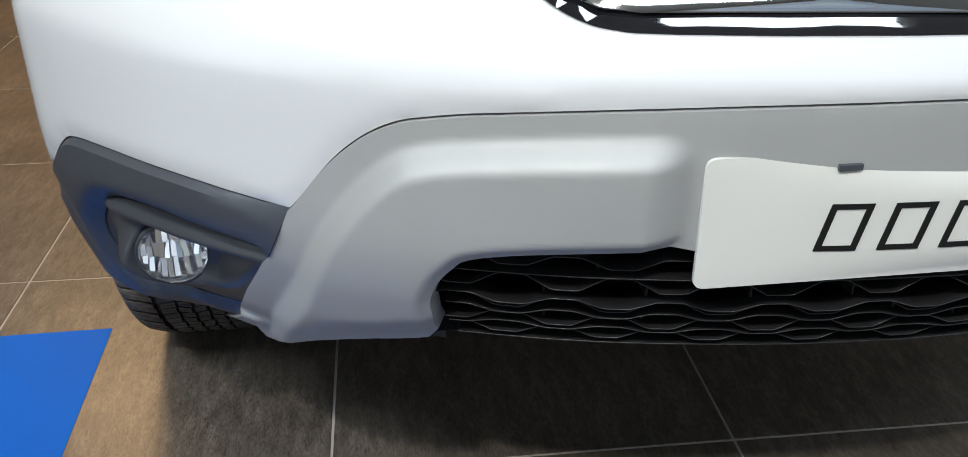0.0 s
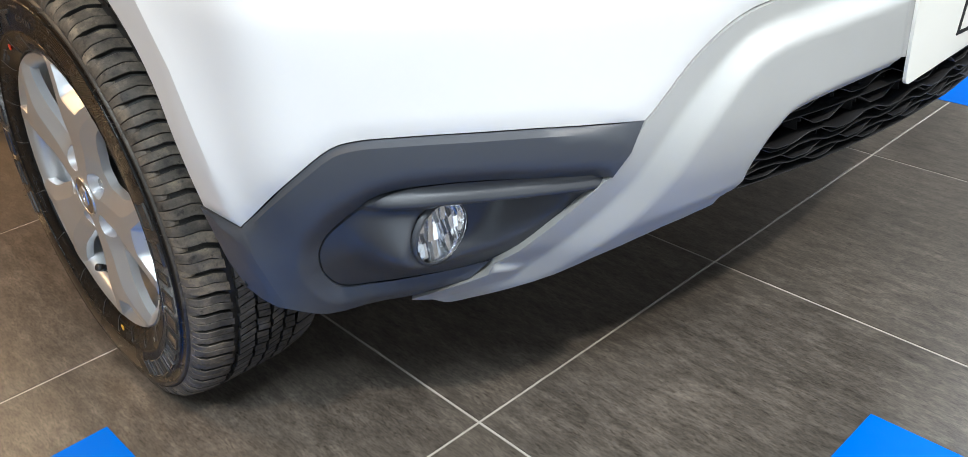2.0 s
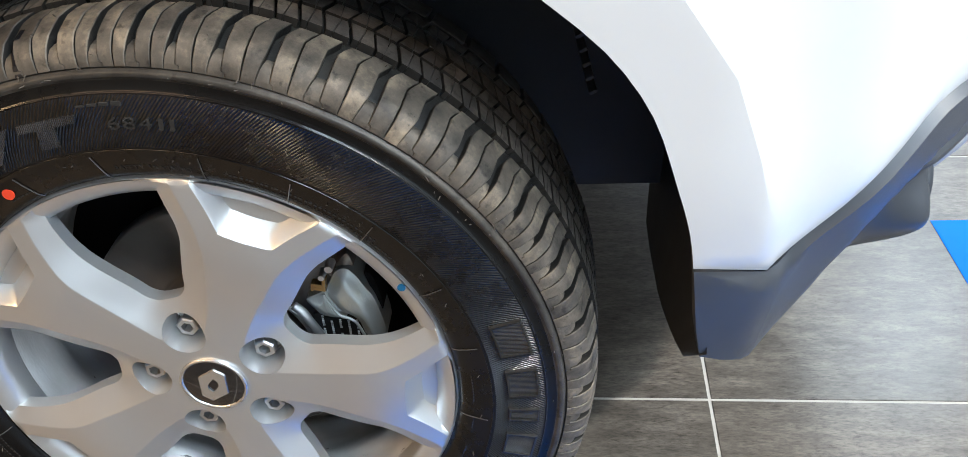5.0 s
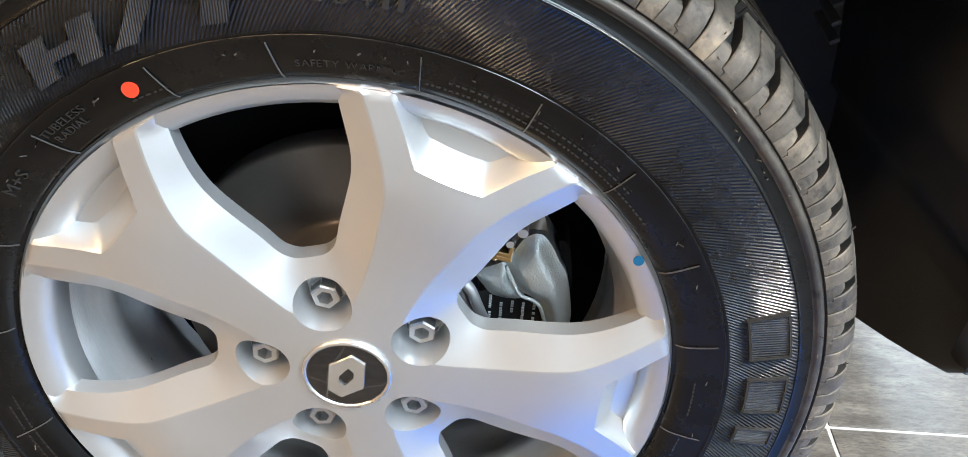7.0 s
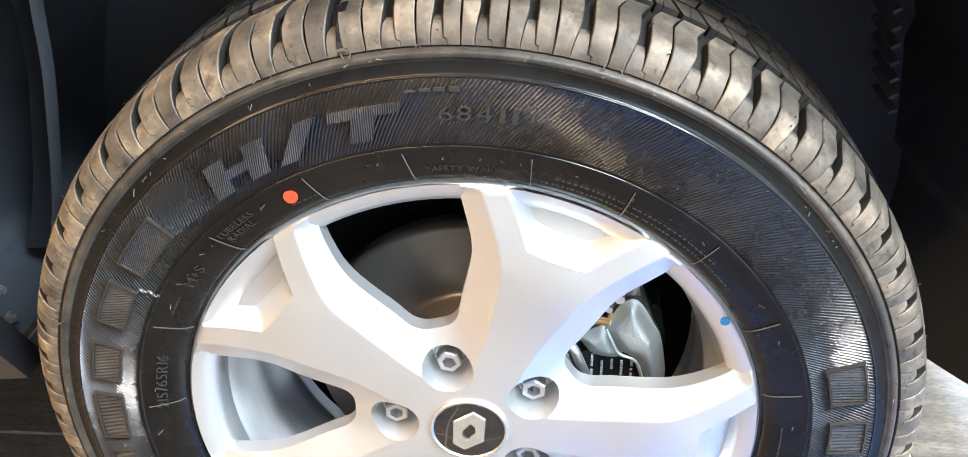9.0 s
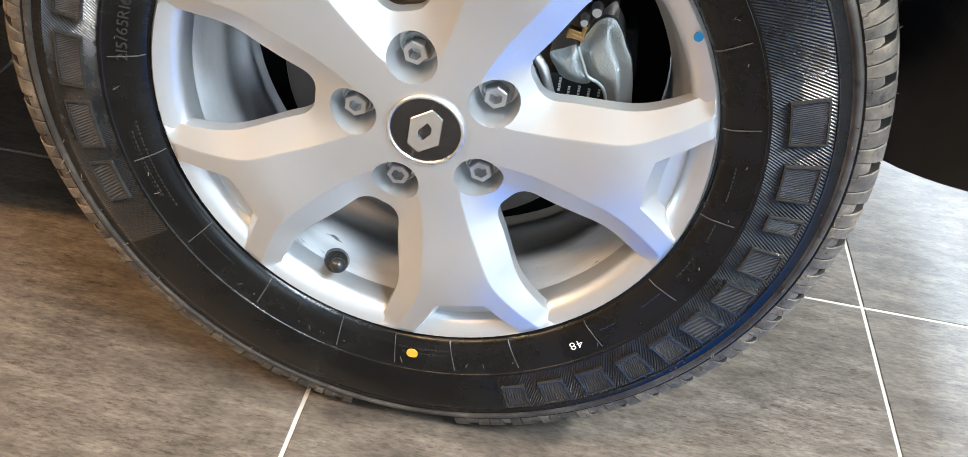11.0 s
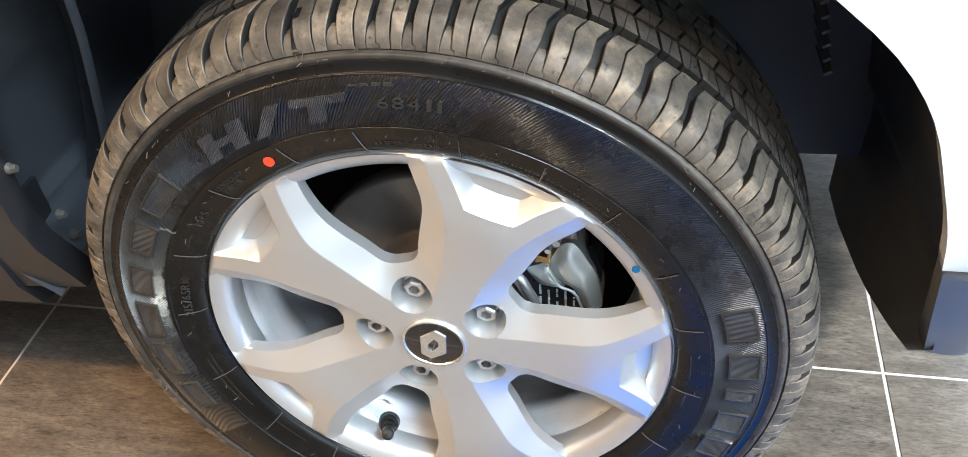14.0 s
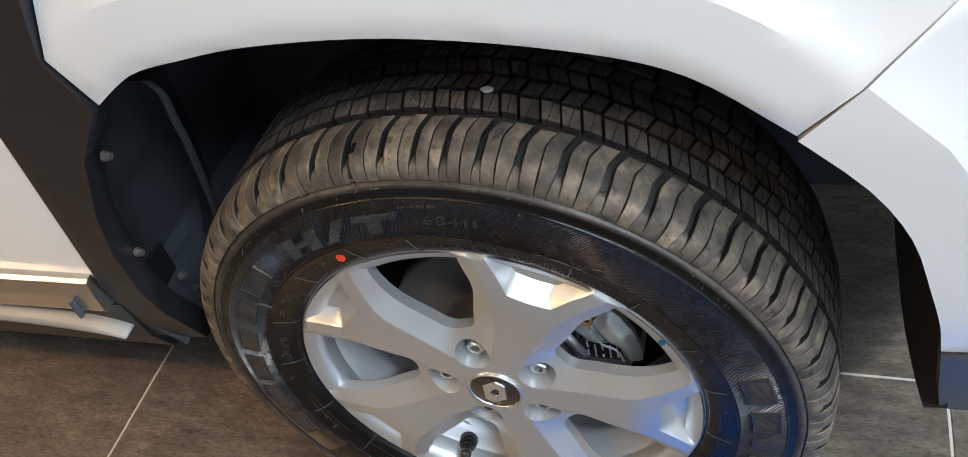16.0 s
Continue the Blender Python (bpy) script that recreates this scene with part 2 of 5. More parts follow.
k.link(mulv.outputs["Vector"], addv.inputs[1])
mp = k.n("ShaderNodeMapping", Scale=(15.0, 4.0, 1.0), Rotation=(0, 0, radians(4)))
k.link(addv.outputs["Vector"], mp.inputs["Vector"])
streak = k.noise(mp.outputs["Vector"], 4.0, 8.0, 0.68)
cloud = k.noise(addv.outputs["Vector"], 3.5, 5.0, 0.6)
fine = k.noise(mp.outputs["Vector"], 22.0, 6.0, 0.7)
c1 = k.ramp(streak, [(0.28, (0.060, 0.052, 0.043)), (0.50, (0.112, 0.097, 0.081)), (0.72, (0.178, 0.156, 0.132))])
c2 = k.ramp(cloud, [(0.3, (0.72, 0.72, 0.72)), (0.7, (1.12, 1.10, 1.08))])
c3 = k.ramp(fine, [(0.36, (0.62, 0.61, 0.60)), (0.52, (1.0, 1.0, 1.0)), (0.66, (1.22, 1.21, 1.19))])
fleck = k.noise(mp.outputs["Vector"], 9.0, 5.0, 0.78)
c4 = k.ramp(fleck, [(0.33, (0.50, 0.48, 0.46)), (0.43, (1.0, 1.0, 1.0))])
k.base(k.mix(1.0, k.mix(1.0, k.mix(1.0, c1, c2, "MULTIPLY"), c3, "MULTIPLY"), c4, "MULTIPLY"))
k.rough(cloud, 0.26, 0.37)
k.bump(fine, 0.06, 0.0004)
TILE = k.m
GROUT = simple("pale_grout", (0.42, 0.39, 0.35), 0.8, grain=0.3, size=600, spread=0.15)

# clear lens and its reflector
k = Nodes("clear_lens", (1, 1, 1), 0.02)
k.b.inputs["Transmission Weight"].default_value = 1.0
k.b.inputs["IOR"].default_value = 1.2
LENS = k.m
REFLECT = simple("lamp_reflector", (0.93, 0.94, 0.96), 0.16, metal=1.0, spread=0.02)


# ---- mesh helpers ----
def finish(name, bm, mat, parent=None, label="", smooth=True):
    me = bpy.data.meshes.new(name)
    for f in bm.faces:
        f.smooth = smooth
    bm.to_mesh(me)
    bm.free()
    for m in mat if isinstance(mat, (list, tuple)) else (mat,):
        me.materials.append(m)
    ob = new(name, me)
    if parent:
        ob.parent = parent
    if label:
        ob["label"] = label
    return ob


def part(name, bm, mat, parent, label="", smooth=True):
    return finish(name, bm, mat, parent, label, smooth)


def empty(name, **tags):
    return tagged(new(name), **tags)


def add_box(bm, lo, hi, bevel=0.0, m=None):
    r = bmesh.ops.create_cube(bm, size=1.0)
    vs = r["verts"]
    for v in vs:
        v.co = Vector([lo[i] + (v.co[i] + 0.5) * (hi[i] - lo[i]) for i in range(3)])
    if bevel:
        es = list({e for v in vs for e in v.link_edges})
        b = bmesh.ops.bevel(bm, geom=es, offset=bevel, segments=2, affect="EDGES", profile=0.5)
        vs = list({v for f in b["faces"] for v in f.verts} | {v for v in vs if v.is_valid})
    if m is not None:
        for v in vs:
            v.co = m @ v.co
    return vs


def lathe(bm, prof, n=96, axis=(0, 0), closed=False):
    """Rings round the wheel's axle (along x): prof holds (radius, x)."""
    rings = []
    for r, x in prof:
        rings.append([bm.verts.new((x, r * math.sin(2 * math.pi * i / n), r * math.cos(2 * math.pi * i / n))) for i in range(n)])
    pairs = list(zip(rings, rings[1:]))
    if closed:
        pairs.append((rings[-1], rings[0]))
    for a, b in pairs:
        for i in range(n):
            bm.faces.new((a[i], a[(i + 1) % n], b[(i + 1) % n], b[i]))
    return rings


def spline(pts, per=6, closed=False):
    """Catmull-Rom points through the control points."""
    P = [Vector(p) for p in pts]
    n, out = len(P), []
    for i in range(n if closed else n - 1):
        if closed:
            a, b, c, d = P[i - 1], P[i], P[(i + 1) % n], P[(i + 2) % n]
        else:
            a, b, c, d = P[max(i - 1, 0)], P[i], P[i + 1], P[min(i + 2, n - 1)]
        for j in range(per):
            t = j / per
            out.append(0.5 * (2 * b + (c - a) * t + (2 * a - 5 * b + 4 * c - d) * t * t + (3 * b - a - 3 * c + d) * t**3))
    if not closed:
        out.append(P[-1])
    return [tuple(p) for p in out]


def inside(poly, pts):
    """Which of the points lie in the polygon."""
    p, q = np.asarray(poly, float), np.asarray(pts, float)
    res = np.zeros(len(q), bool)
    j = len(p) - 1
    for i in range(len(p)):
        cross = ((p[i, 1] > q[:, 1]) != (p[j, 1] > q[:, 1])) & (
            q[:, 0] < (p[j, 0] - p[i, 0]) * (q[:, 1] - p[i, 1]) / (p[j, 1] - p[i, 1] + 1e-12) + p[i, 0])
        res ^= cross
        j = i
    return res


def gap_to(line, pts, closed=False):
    """Distance of each point to a polyline."""
    p, q = np.asarray(line, float), np.asarray(pts, float)
    best = np.full(len(q), 1e9)
    for i in range(len(p) - (0 if closed else 1)):
        a, b = p[i], p[(i + 1) % len(p)]
        d = b - a
        t = np.clip(((q - a) @ d) / (d @ d + 1e-12), 0, 1)
        best = np.minimum(best, np.hypot(*(q - a - t[:, None] * d).T))
    return best


def step(x, a, b):
    t = np.clip((np.asarray(x, float) - a) / (b - a), 0, 1)
    return t * t * (3 - 2 * t)


from mathutils.geometry import delaunay_2d_cdt


def panel(outline, place, grid=0.012, holes=(), lines=(), lip=0.012, sharp=False):
    """A skin over the outline in its own plane, cut by the holes, laid by place(points, depth); its rims turn inwards by lip."""
    pts, edges = [], []

    def loop(poly, closed=True):
        n = len(pts)
        pts.extend([(float(a), float(b)) for a, b in poly])
        m = len(poly)
        edges.extend([(n + i, n + (i + 1) % m) for i in range(m if closed else m - 1)])

    loop(outline)
    for h in holes:
        loop(h)
    for l in lines:
        loop(l, False)
    o = np.array(outline, float)
    xs = np.arange(o[:, 0].min(), o[:, 0].max(), grid)
    ys = np.arange(o[:, 1].min(), o[:, 1].max(), grid)
    g = np.array([(x + (0.5 * grid if i % 2 else 0), y) for i, y in enumerate(ys) for x in xs])
    keep = inside(outline, g) & (gap_to(outline, g, True) > 0.45 * grid)
    for h in holes:
        keep &= ~inside(h, g) & (gap_to(h, g, True) > 0.45 * grid)
    for l in lines:
        keep &= gap_to(l, g) > 0.4 * grid
    pts.extend([tuple(map(float, p)) for p in g[keep]])
    v2, e2, f2, *_ = delaunay_2d_cdt([Vector(p) for p in pts], edges, [], 0, 1e-6)
    q = np.array([tuple(v) for v in v2])
    f2 = [tuple(f) for f in f2]
    mid = np.array([q[list(f)].mean(0) for f in f2])
    ok = inside(outline, mid)
    for h in holes:
        ok &= ~inside(h, mid)
    xyz = place(q, np.zeros(len(q)))
    bm = bmesh.new()
    vs = [bm.verts.new(c) for c in xyz]
    for f, good in zip(f2, ok):
        if good:
            try:
                bm.faces.new([vs[i] for i in f])
            except ValueError:
                pass
    if sharp:
        index = {v: i for i, v in enumerate(vs)}
        for l in lines:
            on = gap_to(l, q) < 2e-5
            for e in bm.edges:
                i, j = index[e.verts[0]], index[e.verts[1]]
                if on[i] and on[j] and gap_to(l, [(q[i] + q[j]) / 2])[0] < 1e-4:
                    e.smooth = False
    if lip:
        back = place(q, np.full(len(q), lip))
        num = {v: i for i, v in enumerate(vs)}
        border = [e for e in bm.edges if e.is_boundary]
        low = {}
        for e in border:
            for v in e.verts:
                if v not in low:
                    low[v] = bm.verts.new(back[num[v]])
        for e in border:
            a, b = e.verts
            f = e.link_faces[0]
            order = [l.vert for l in f.loops]
            i = order.index(a)
            if order[(i + 1) % len(order)] != b:
                a, b = b, a
            bm.faces.new((b, a, low[a], low[b]))
            e.smooth = False
    loose = [v for v in bm.verts if not v.link_faces]
    for v in loose:
        bm.verts.remove(v)
    return bm


# ---- the showroom ----
def wall_with_openings(name, length, height, openings, thick=0.3):
    """A wall along x from 0 to length, its inner face at y = 0, with rectangular openings (x0, x1, z0, z1)."""
    bm = bmesh.new()
    xs = sorted({0.0, length, *[o[0] for o in openings], *[o[1] for o in openings]})
    zs = sorted({0.0, height, *[o[2] for o in openings], *[o[3] for o in openings]})
    for x0, x1 in zip(xs, xs[1:]):
        for z0, z1 in zip(zs, zs[1:]):
            mx, mz = (x0 + x1) / 2, (z0 + z1) / 2
            if not any(o[0] < mx < o[1] and o[2] < mz < o[3] for o in openings):
                add_box(bm, (x0, -thick, z0), (x1, 0, z1))
    bmesh.ops.remove_doubles(bm, verts=bm.verts, dist=1e-5)
    inner = [f for f in bm.faces if len([g for g in bm.faces if g is not f and (g.calc_center_median() - f.calc_center_median()).length < 1e-5])]
    bmesh.ops.delete(bm, geom=inner, context="FACES")
    return bm


south = finish("wall_south", wall_with_openings("s", EAST - WEST, HIGH, [(1.3, 4.5, 0.45, 3.05), (5.5, 8.7, 0.45, 3.05)]), WALL, smooth=False)
south.matrix_world = pose(WEST, SOUTH, 0)
west = finish("wall_west", wall_with_openings("w", NORTH - SOUTH, HIGH, [(7.2, 10.4, 0.45, 3.05)]), WALL, smooth=False)
west.matrix_world = pose(WEST, NORTH, 0, 0, 0, -90)
north = finish("wall_north", wall_with_openings("n", EAST - WEST, HIGH, []), WALL_WARM, smooth=False)
north.matrix_world = pose(EAST, NORTH, 0, 0, 0, 180)
east = finish("wall_east", wall_with_openings("e", NORTH - SOUTH, HIGH, [(0.9, 3.9, 1.7, 3.2)]), WALL, smooth=False)
east.matrix_world = pose(EAST, SOUTH, 0, 0, 0, 90)
for ob, label in ((south, "pale plastered wall with tall shop windows"), (west, "pale plastered wall with two tall windows"), (north, "warm beige panelled showroom wall"), (east, "pale plastered wall with a tall shop window")):
    tagged(ob, label=label, category="wall", kind="structure")
bm = bmesh.new()
add_box(bm, (WEST - 0.3, SOUTH - 0.3, HIGH), (EAST + 0.3, NORTH + 0.3, HIGH + 0.2))
tagged(finish("ceiling", bm, CEIL, smooth=False), "plain white showroom ceiling", "ceiling", kind="structure")


def window_unit(name, m, w, h):
    root = empty(name, label="tall shop window with dark slim frame", category="window", kind="structure")
    root.matrix_world = m
    for i in range(3):
        bm = bmesh.new()
        x = (0.0, w / 2 - 0.03, w - 0.06)[i]
        add_box(bm, (x, -0.06, 0), (x + 0.06, 0.0, h), 0.004)
        part("window_frame", bm, FRAME, root, smooth=False)
    for z in (0.0, h - 0.06, h * 0.68):
        bm = bmesh.new()
        add_box(bm, (0.06, -0.055, z), (w - 0.06, -0.005, z + 0.06), 0.004)
        part("window_frame", bm, FRAME, root, smooth=False)
    return root


for i, x in enumerate((1.3, 5.5)):
    window_unit("window_%d" % (i + 1), pose(WEST + x, SOUTH - 0.12, 0.45), 3.2, 2.6)
window_unit("window_3", pose(EAST + 0.12, SOUTH + 0.9, 1.7, 0, 0, 90), 3.0, 1.5)
window_unit("window_4", pose(WEST - 0.12, NORTH - 7.2, 0.45, 0, 0, -90), 3.2, 2.6)


def ceiling_light(x, y, mat):
    root = empty("ceiling_light", label="slim white recessed ceiling light panel", category="ceiling light", group="ceiling light panels")
    root.location = (x, y, HIGH)
    bm = bmesh.new()
    for lo, hi in (((-0.62, -0.32), (0.62, -0.30)), ((-0.62, 0.30), (0.62, 0.32)), ((-0.62, -0.30), (-0.60, 0.30)), ((0.60, -0.30), (0.62, 0.30))):
        add_box(bm, (*lo, -0.06), (*hi, 0.0))
    part("light_frame", bm, FRAME, root, smooth=False)
    bm = bmesh.new()
    add_box(bm, (-0.60, -0.30, -0.05), (0.60, 0.30, -0.02))
    part("diffuser", bm, mat, root, smooth=False)


for lx, ly, watts, colour in CEILING_LIGHTS:
    ceiling_light(lx, ly, CEIL)
# housing for the added narrow light
root = empty("ceiling_light", label="long narrow warm white ceiling light, added out of view", category="ceiling light")
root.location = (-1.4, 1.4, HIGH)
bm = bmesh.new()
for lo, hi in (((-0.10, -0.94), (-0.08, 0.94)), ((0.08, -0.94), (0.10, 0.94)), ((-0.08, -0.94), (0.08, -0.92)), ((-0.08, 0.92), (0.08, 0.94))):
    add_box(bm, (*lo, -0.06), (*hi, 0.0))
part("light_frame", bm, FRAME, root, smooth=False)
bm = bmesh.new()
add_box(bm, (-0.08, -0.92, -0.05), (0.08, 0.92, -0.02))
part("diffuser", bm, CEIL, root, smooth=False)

for eye, aim, *_ in SPOTS:
    root = empty("ceiling_spot", label="small dark ceiling spot with a warm lamp, added out of view", category="ceiling spot", group="ceiling spots")
    root.matrix_world = look(eye, aim)
    for name, r, z0, z1 in (("spot_rim", 0.11, -0.03, 0.04), ("spot_back", 0.05, 0.09, 0.15)):
        bm = bmesh.new()
        bmesh.ops.create_cone(bm, cap_ends=name == "spot_back", segments=32, radius1=0.11, radius2=r, depth=abs(z1 - z0), matrix=Matrix.Translation((0, 0, (z0 + z1) / 2)))
        part(name, bm, FRAME, root)

# ---- floor ----
TURN = radians(-1.3)
ORIGIN, PITCH, GAP = Vector((0.552, -0.513, 0.0)), 0.605, 0.0042
bm = bmesh.new()
add_box(bm, (WEST - 0.3, SOUTH - 0.3, -0.2), (EAST + 0.3, NORTH + 0.3, -0.0014))
floor = finish("floor", bm, GROUT, smooth=False)
tagged(floor, "dark slate-look tiled showroom floor with pale joints", "floor", kind="structure")


def tile_geometry(bm, m):
    s, b = PITCH / 2 - GAP / 2, 0.0012
    rings = []
    for inset, z in ((0.0, -0.0010), (b * 0.3, -0.0003), (b, 0.0)):
        rings.append([bm.verts.new(m @ Vector((sx * (s - inset), sy * (s - inset), z))) for sx, sy in ((-1, -1), (1, -1), (1, 1), (-1, 1))])
    for a, c in zip(rings, rings[1:]):
        for i in range(4):
            bm.faces.new((a[i], a[(i + 1) % 4], c[(i + 1) % 4], c[i]))
    bm.faces.new(rings[-1])


bm = bmesh.new()
tile_geometry(bm, Matrix.Identity(4))
tile_mesh = bpy.data.meshes.new("tile")
bm.to_mesh(tile_mesh)
bm.free()
tile_mesh.materials.append(TILE)
FAR_TILES = bmesh.new()
GRID = Matrix.Translation(ORIGIN) @ Matrix.Rotation(TURN, 4, "Z")
NEAR_TILES = []
for i in range(-10, 13):
    for j in range(-10, 13):
        m = GRID @ Matrix.Translation(((i + 0.5) * PITCH, (j + 0.5) * PITCH, 0))
        p = m.translation
        if not (WEST - 0.2 < p.x < EAST + 0.2 and SOUTH - 0.2 < p.y < NORTH + 0.2):
            continue
        if -2.2 < p.x < 4.2 and -2.6 < p.y < 4.2:
            NEAR_TILES.append(m)
        else:
            tile_geometry(FAR_TILES, m)
tagged(finish("tiles", FAR_TILES, TILE, floor, smooth=False), kind="stuff")

# ---- blue floor tape: corner marks round the parked car ----
MIDDLE = 1.152  # the car's centre line


def corner_tape(side):
    bm = bmesh.new()
    o = [(-0.036, -0.088), (-0.036, -1.135), (0.947, -1.135), (0.947, -0.931), (0.158, -0.931), (0.158, -0.088)]
    if side < 0:
        o = [(2 * MIDDLE + 0.01 - x, y) for x, y in o][::-1]
    low = [bm.verts.new((x, y, 0.0002)) for x, y in o]
    top = [bm.verts.new((x, y, 0.0010)) for x, y in o]
    bm.faces.new(top)
    for i in range(6):
        bm.faces.new((low[i], low[(i + 1) % 6], top[(i + 1) % 6], top[i]))
    bmesh.ops.recalc_face_normals(bm, faces=bm.faces)
    return tagged(finish("floor_tape", bm, BLUE, smooth=False), "bright blue vinyl corner mark stuck on the tiles", "floor tape", "corner marks round the car")


corner_tape(1), corner_tape(-1)

# ---- the car ----
car = empty("car", label="white compact sport utility vehicle with dark cladding and silver skid plate", category="car")

PLAN = [(1.152, -0.935), (1.02, -0.928), (0.9, -0.912), (0.8, -0.892), (0.7, -0.863), (0.63, -0.837), (0.559, -0.800), (0.50, -0.765),
        (0.43, -0.712), (0.37, -0.655), (0.317, -0.598), (0.270, -0.537), (0.250, -0.484), (0.2455, -0.43), (0.247, -0.38), (0.252, -0.2), (0.254, 0.0),
        (0.255, 0.3), (0.258, 0.7), (0.262, 1.2), (0.268, 1.7)]
INSET = [(0.20, 0.26), (0.265, 0.192), (0.30, 0.149), (0.33, 0.117), (0.367, 0.085), (0.40, 0.058), (0.44, 0.036), (0.47, 0.022), (0.50, 0.010),
         (0.53, 0.003), (0.56, 0), (0.62, 0), (0.68, 0.0), (0.70, 0.004), (0.72, 0.016), (0.74, 0.031), (0.78, 0.07), (0.82, 0.12), (0.9, 0.24), (1.0, 0.42)]
_c = np.array(spline(PLAN, 10))
_s = np.r_[0, np.cumsum(np.hypot(*np.diff(_c, axis=0).T))]
_s -= 0.012
_t = np.gradient(_c, axis=0)
_t /= np.hypot(*_t.T)[:, None]
_in = np.stack([_t[:, 1], -_t[:, 0]], 1)
_in *= np.sign((_in * (np.array([1.15, 0.6]) - _c)).sum(1))[:, None]
_z = np.array(spline([(z, i) for z, i in INSET], 6))


def skin(q, depth, proud=None):
    """Points of the car's outer skin: q holds u, the way round the nose and along the flank, and the height z; minus u is the far side."""
    u, z = np.abs(q[:, 0]), q[:, 1]
    side = np.clip((u - 0.75) / 0.4, 0, 1) ** 1.5
    fall = np.interp(z, _z[:, 0], _z[:, 1])
    fall = np.where(z > 0.6, fall * (1 - 0.93 * side ** 0.55), fall * (1 - 0.5 * side) * (1 - 0.42 * np.clip((u - 0.93) / 0.13, 0, 1)))
    d = fall + depth - (0 if proud is None else proud)
    x = np.interp(u, _s, _c[:, 0]) + np.interp(u, _s, _in[:, 0]) * d
    y = np.interp(u, _s, _c[:, 1]) + np.interp(u, _s, _in[:, 1]) * d
    x = np.where(q[:, 0] < 0, 2 * MIDDLE - x, x)
    return np.stack([x, y, z], 1)


def along(y):
    """u on the flank at a given y."""
    k = _c[:, 1] > -0.6
    return float(np.interp(y, _c[k, 1], _s[k]))


def flank(pts):
    return [(along(y), z) for y, z in pts]


def both(half):
    """The half outline, from the middle round and back to the middle, closed with its mirror image."""
    return list(half) + [(-u, z) for u, z in reversed(half) if abs(u) > 1e-4]


ARCH_FRONT = flank([(-0.289, 0.696), (-0.340, 0.651), (-0.374, 0.602), (-0.394, 0.545), (-0.407, 0.50), (-0.413, 0.462)])
def shifted(line, d):
    """The line moved to its left by d."""
    p = np.array(line, float)
    t = np.gradient(p, axis=0)
    t /= np.hypot(*t.T)[:, None]
    return [tuple(q) for q in p + d * np.stack([-t[:, 1], t[:, 0]], 1)]


ARCH = spline([(0.287, 0.722), (0.24, 0.752), (0.189, 0.765), (0.115, 0.777), (0.0, 0.781), (-0.125, 0.769), (-0.213, 0.747), (-0.289, 0.696)], 5)
ARCH_U = flank(ARCH)
ARCH_ALL = flank(ARCH) + ARCH_FRONT
FLARE = 0.061  # the flare round the arch ends in a crease
FLARE_LINE = shifted(ARCH_ALL, -FLARE)


def flare_fall(a):
    """How far the skin falls in beyond the flare's crease."""
    return 0.018 * (1 - np.exp(-np.clip(gap_to(ARCH_ALL, a) - FLARE, 0, 1) / 0.045))


CLAD_TOP = spline([(1.062, 0.452), (1.03, 0.478), (1.0, 0.502), (0.956, 0.538), (0.923, 0.562), (0.895, 0.570), (0.86, 0.572), (0.8, 0.573), (0.71, 0.571), (0.602, 0.563)], 3)
SEAM = spline([(0.602, 0.563), (0.589, 0.577), (0.558, 0.614), (0.534, 0.636), (0.511, 0.651), (0.489, 0.660), (0.469, 0.664), (0.443, 0.668), (0.413, 0.671), (0.316, 0.678), (0.173, 0.684), (0.0, 0.687)], 3)
MOUTH_TOP = spline([(0.0, 0.730), (0.27, 0.731), (0.319, 0.733), (0.343, 0.737), (0.368, 0.746), (0.386, 0.757), (0.398, 0.775), (0.404, 0.80)], 3)

# painted bumper skin
half = MOUTH_TOP + [(along(-0.381), 0.80), (along(-0.327), 0.738)] + spline(ARCH_FRONT, 3) + CLAD_TOP[:-1] + SEAM
full = both(half)
LOWER = CLAD_TOP[:-1] + SEAM


def place_bumper(q, depth):
    a = np.stack([np.abs(q[:, 0]), q[:, 1]], 1)
    d = gap_to(LOWER, a)
    roll = -0.003 * (1 - step(d, 0.0, 0.006))
    roll = roll - flare_fall(a) * step(a[:, 0], 0.96, 1.08)
    return skin(q, depth, roll)


bumper = part("front_bumper", panel(full, place_bumper, 0.012, lines=[[(k * u, z) for u, z in FLARE_LINE if 1.07 < u < 1.235] for k in (1, -1)], lip=0.02, sharp=True), WHITE, car, "glossy white painted bumper skin")

# silver skid plate
SKID_LEFT = [(0.618, 0.531), (0.635, 0.503), (0.646, 0.493), (0.666, 0.469), (0.698, 0.434), (0.732, 0.397), (0.763, 0.370), (0.772, 0.352)]
SKID_LOW = spline([(0.80, 0.336), (0.85, 0.308), (0.884, 0.287), (0.870, 0.275), (0.850, 0.268), (0.820, 0.270), (0.768, 0.296), (0.684, 0.346), (0.608, 0.384), (0.552, 0.400), (0.508, 0.411), (0.484, 0.420)], 3)
MOUTH = spline([(0.473, 0.433), (0.472, 0.450), (0.470, 0.468), (0.470, 0.487), (0.461, 0.512), (0.446, 0.531), (0.431, 0.542), (0.385, 0.551), (0.308, 0.558), (0.264, 0.560)], 3) + [(0.243, 0.556), (0.0, 0.556)]
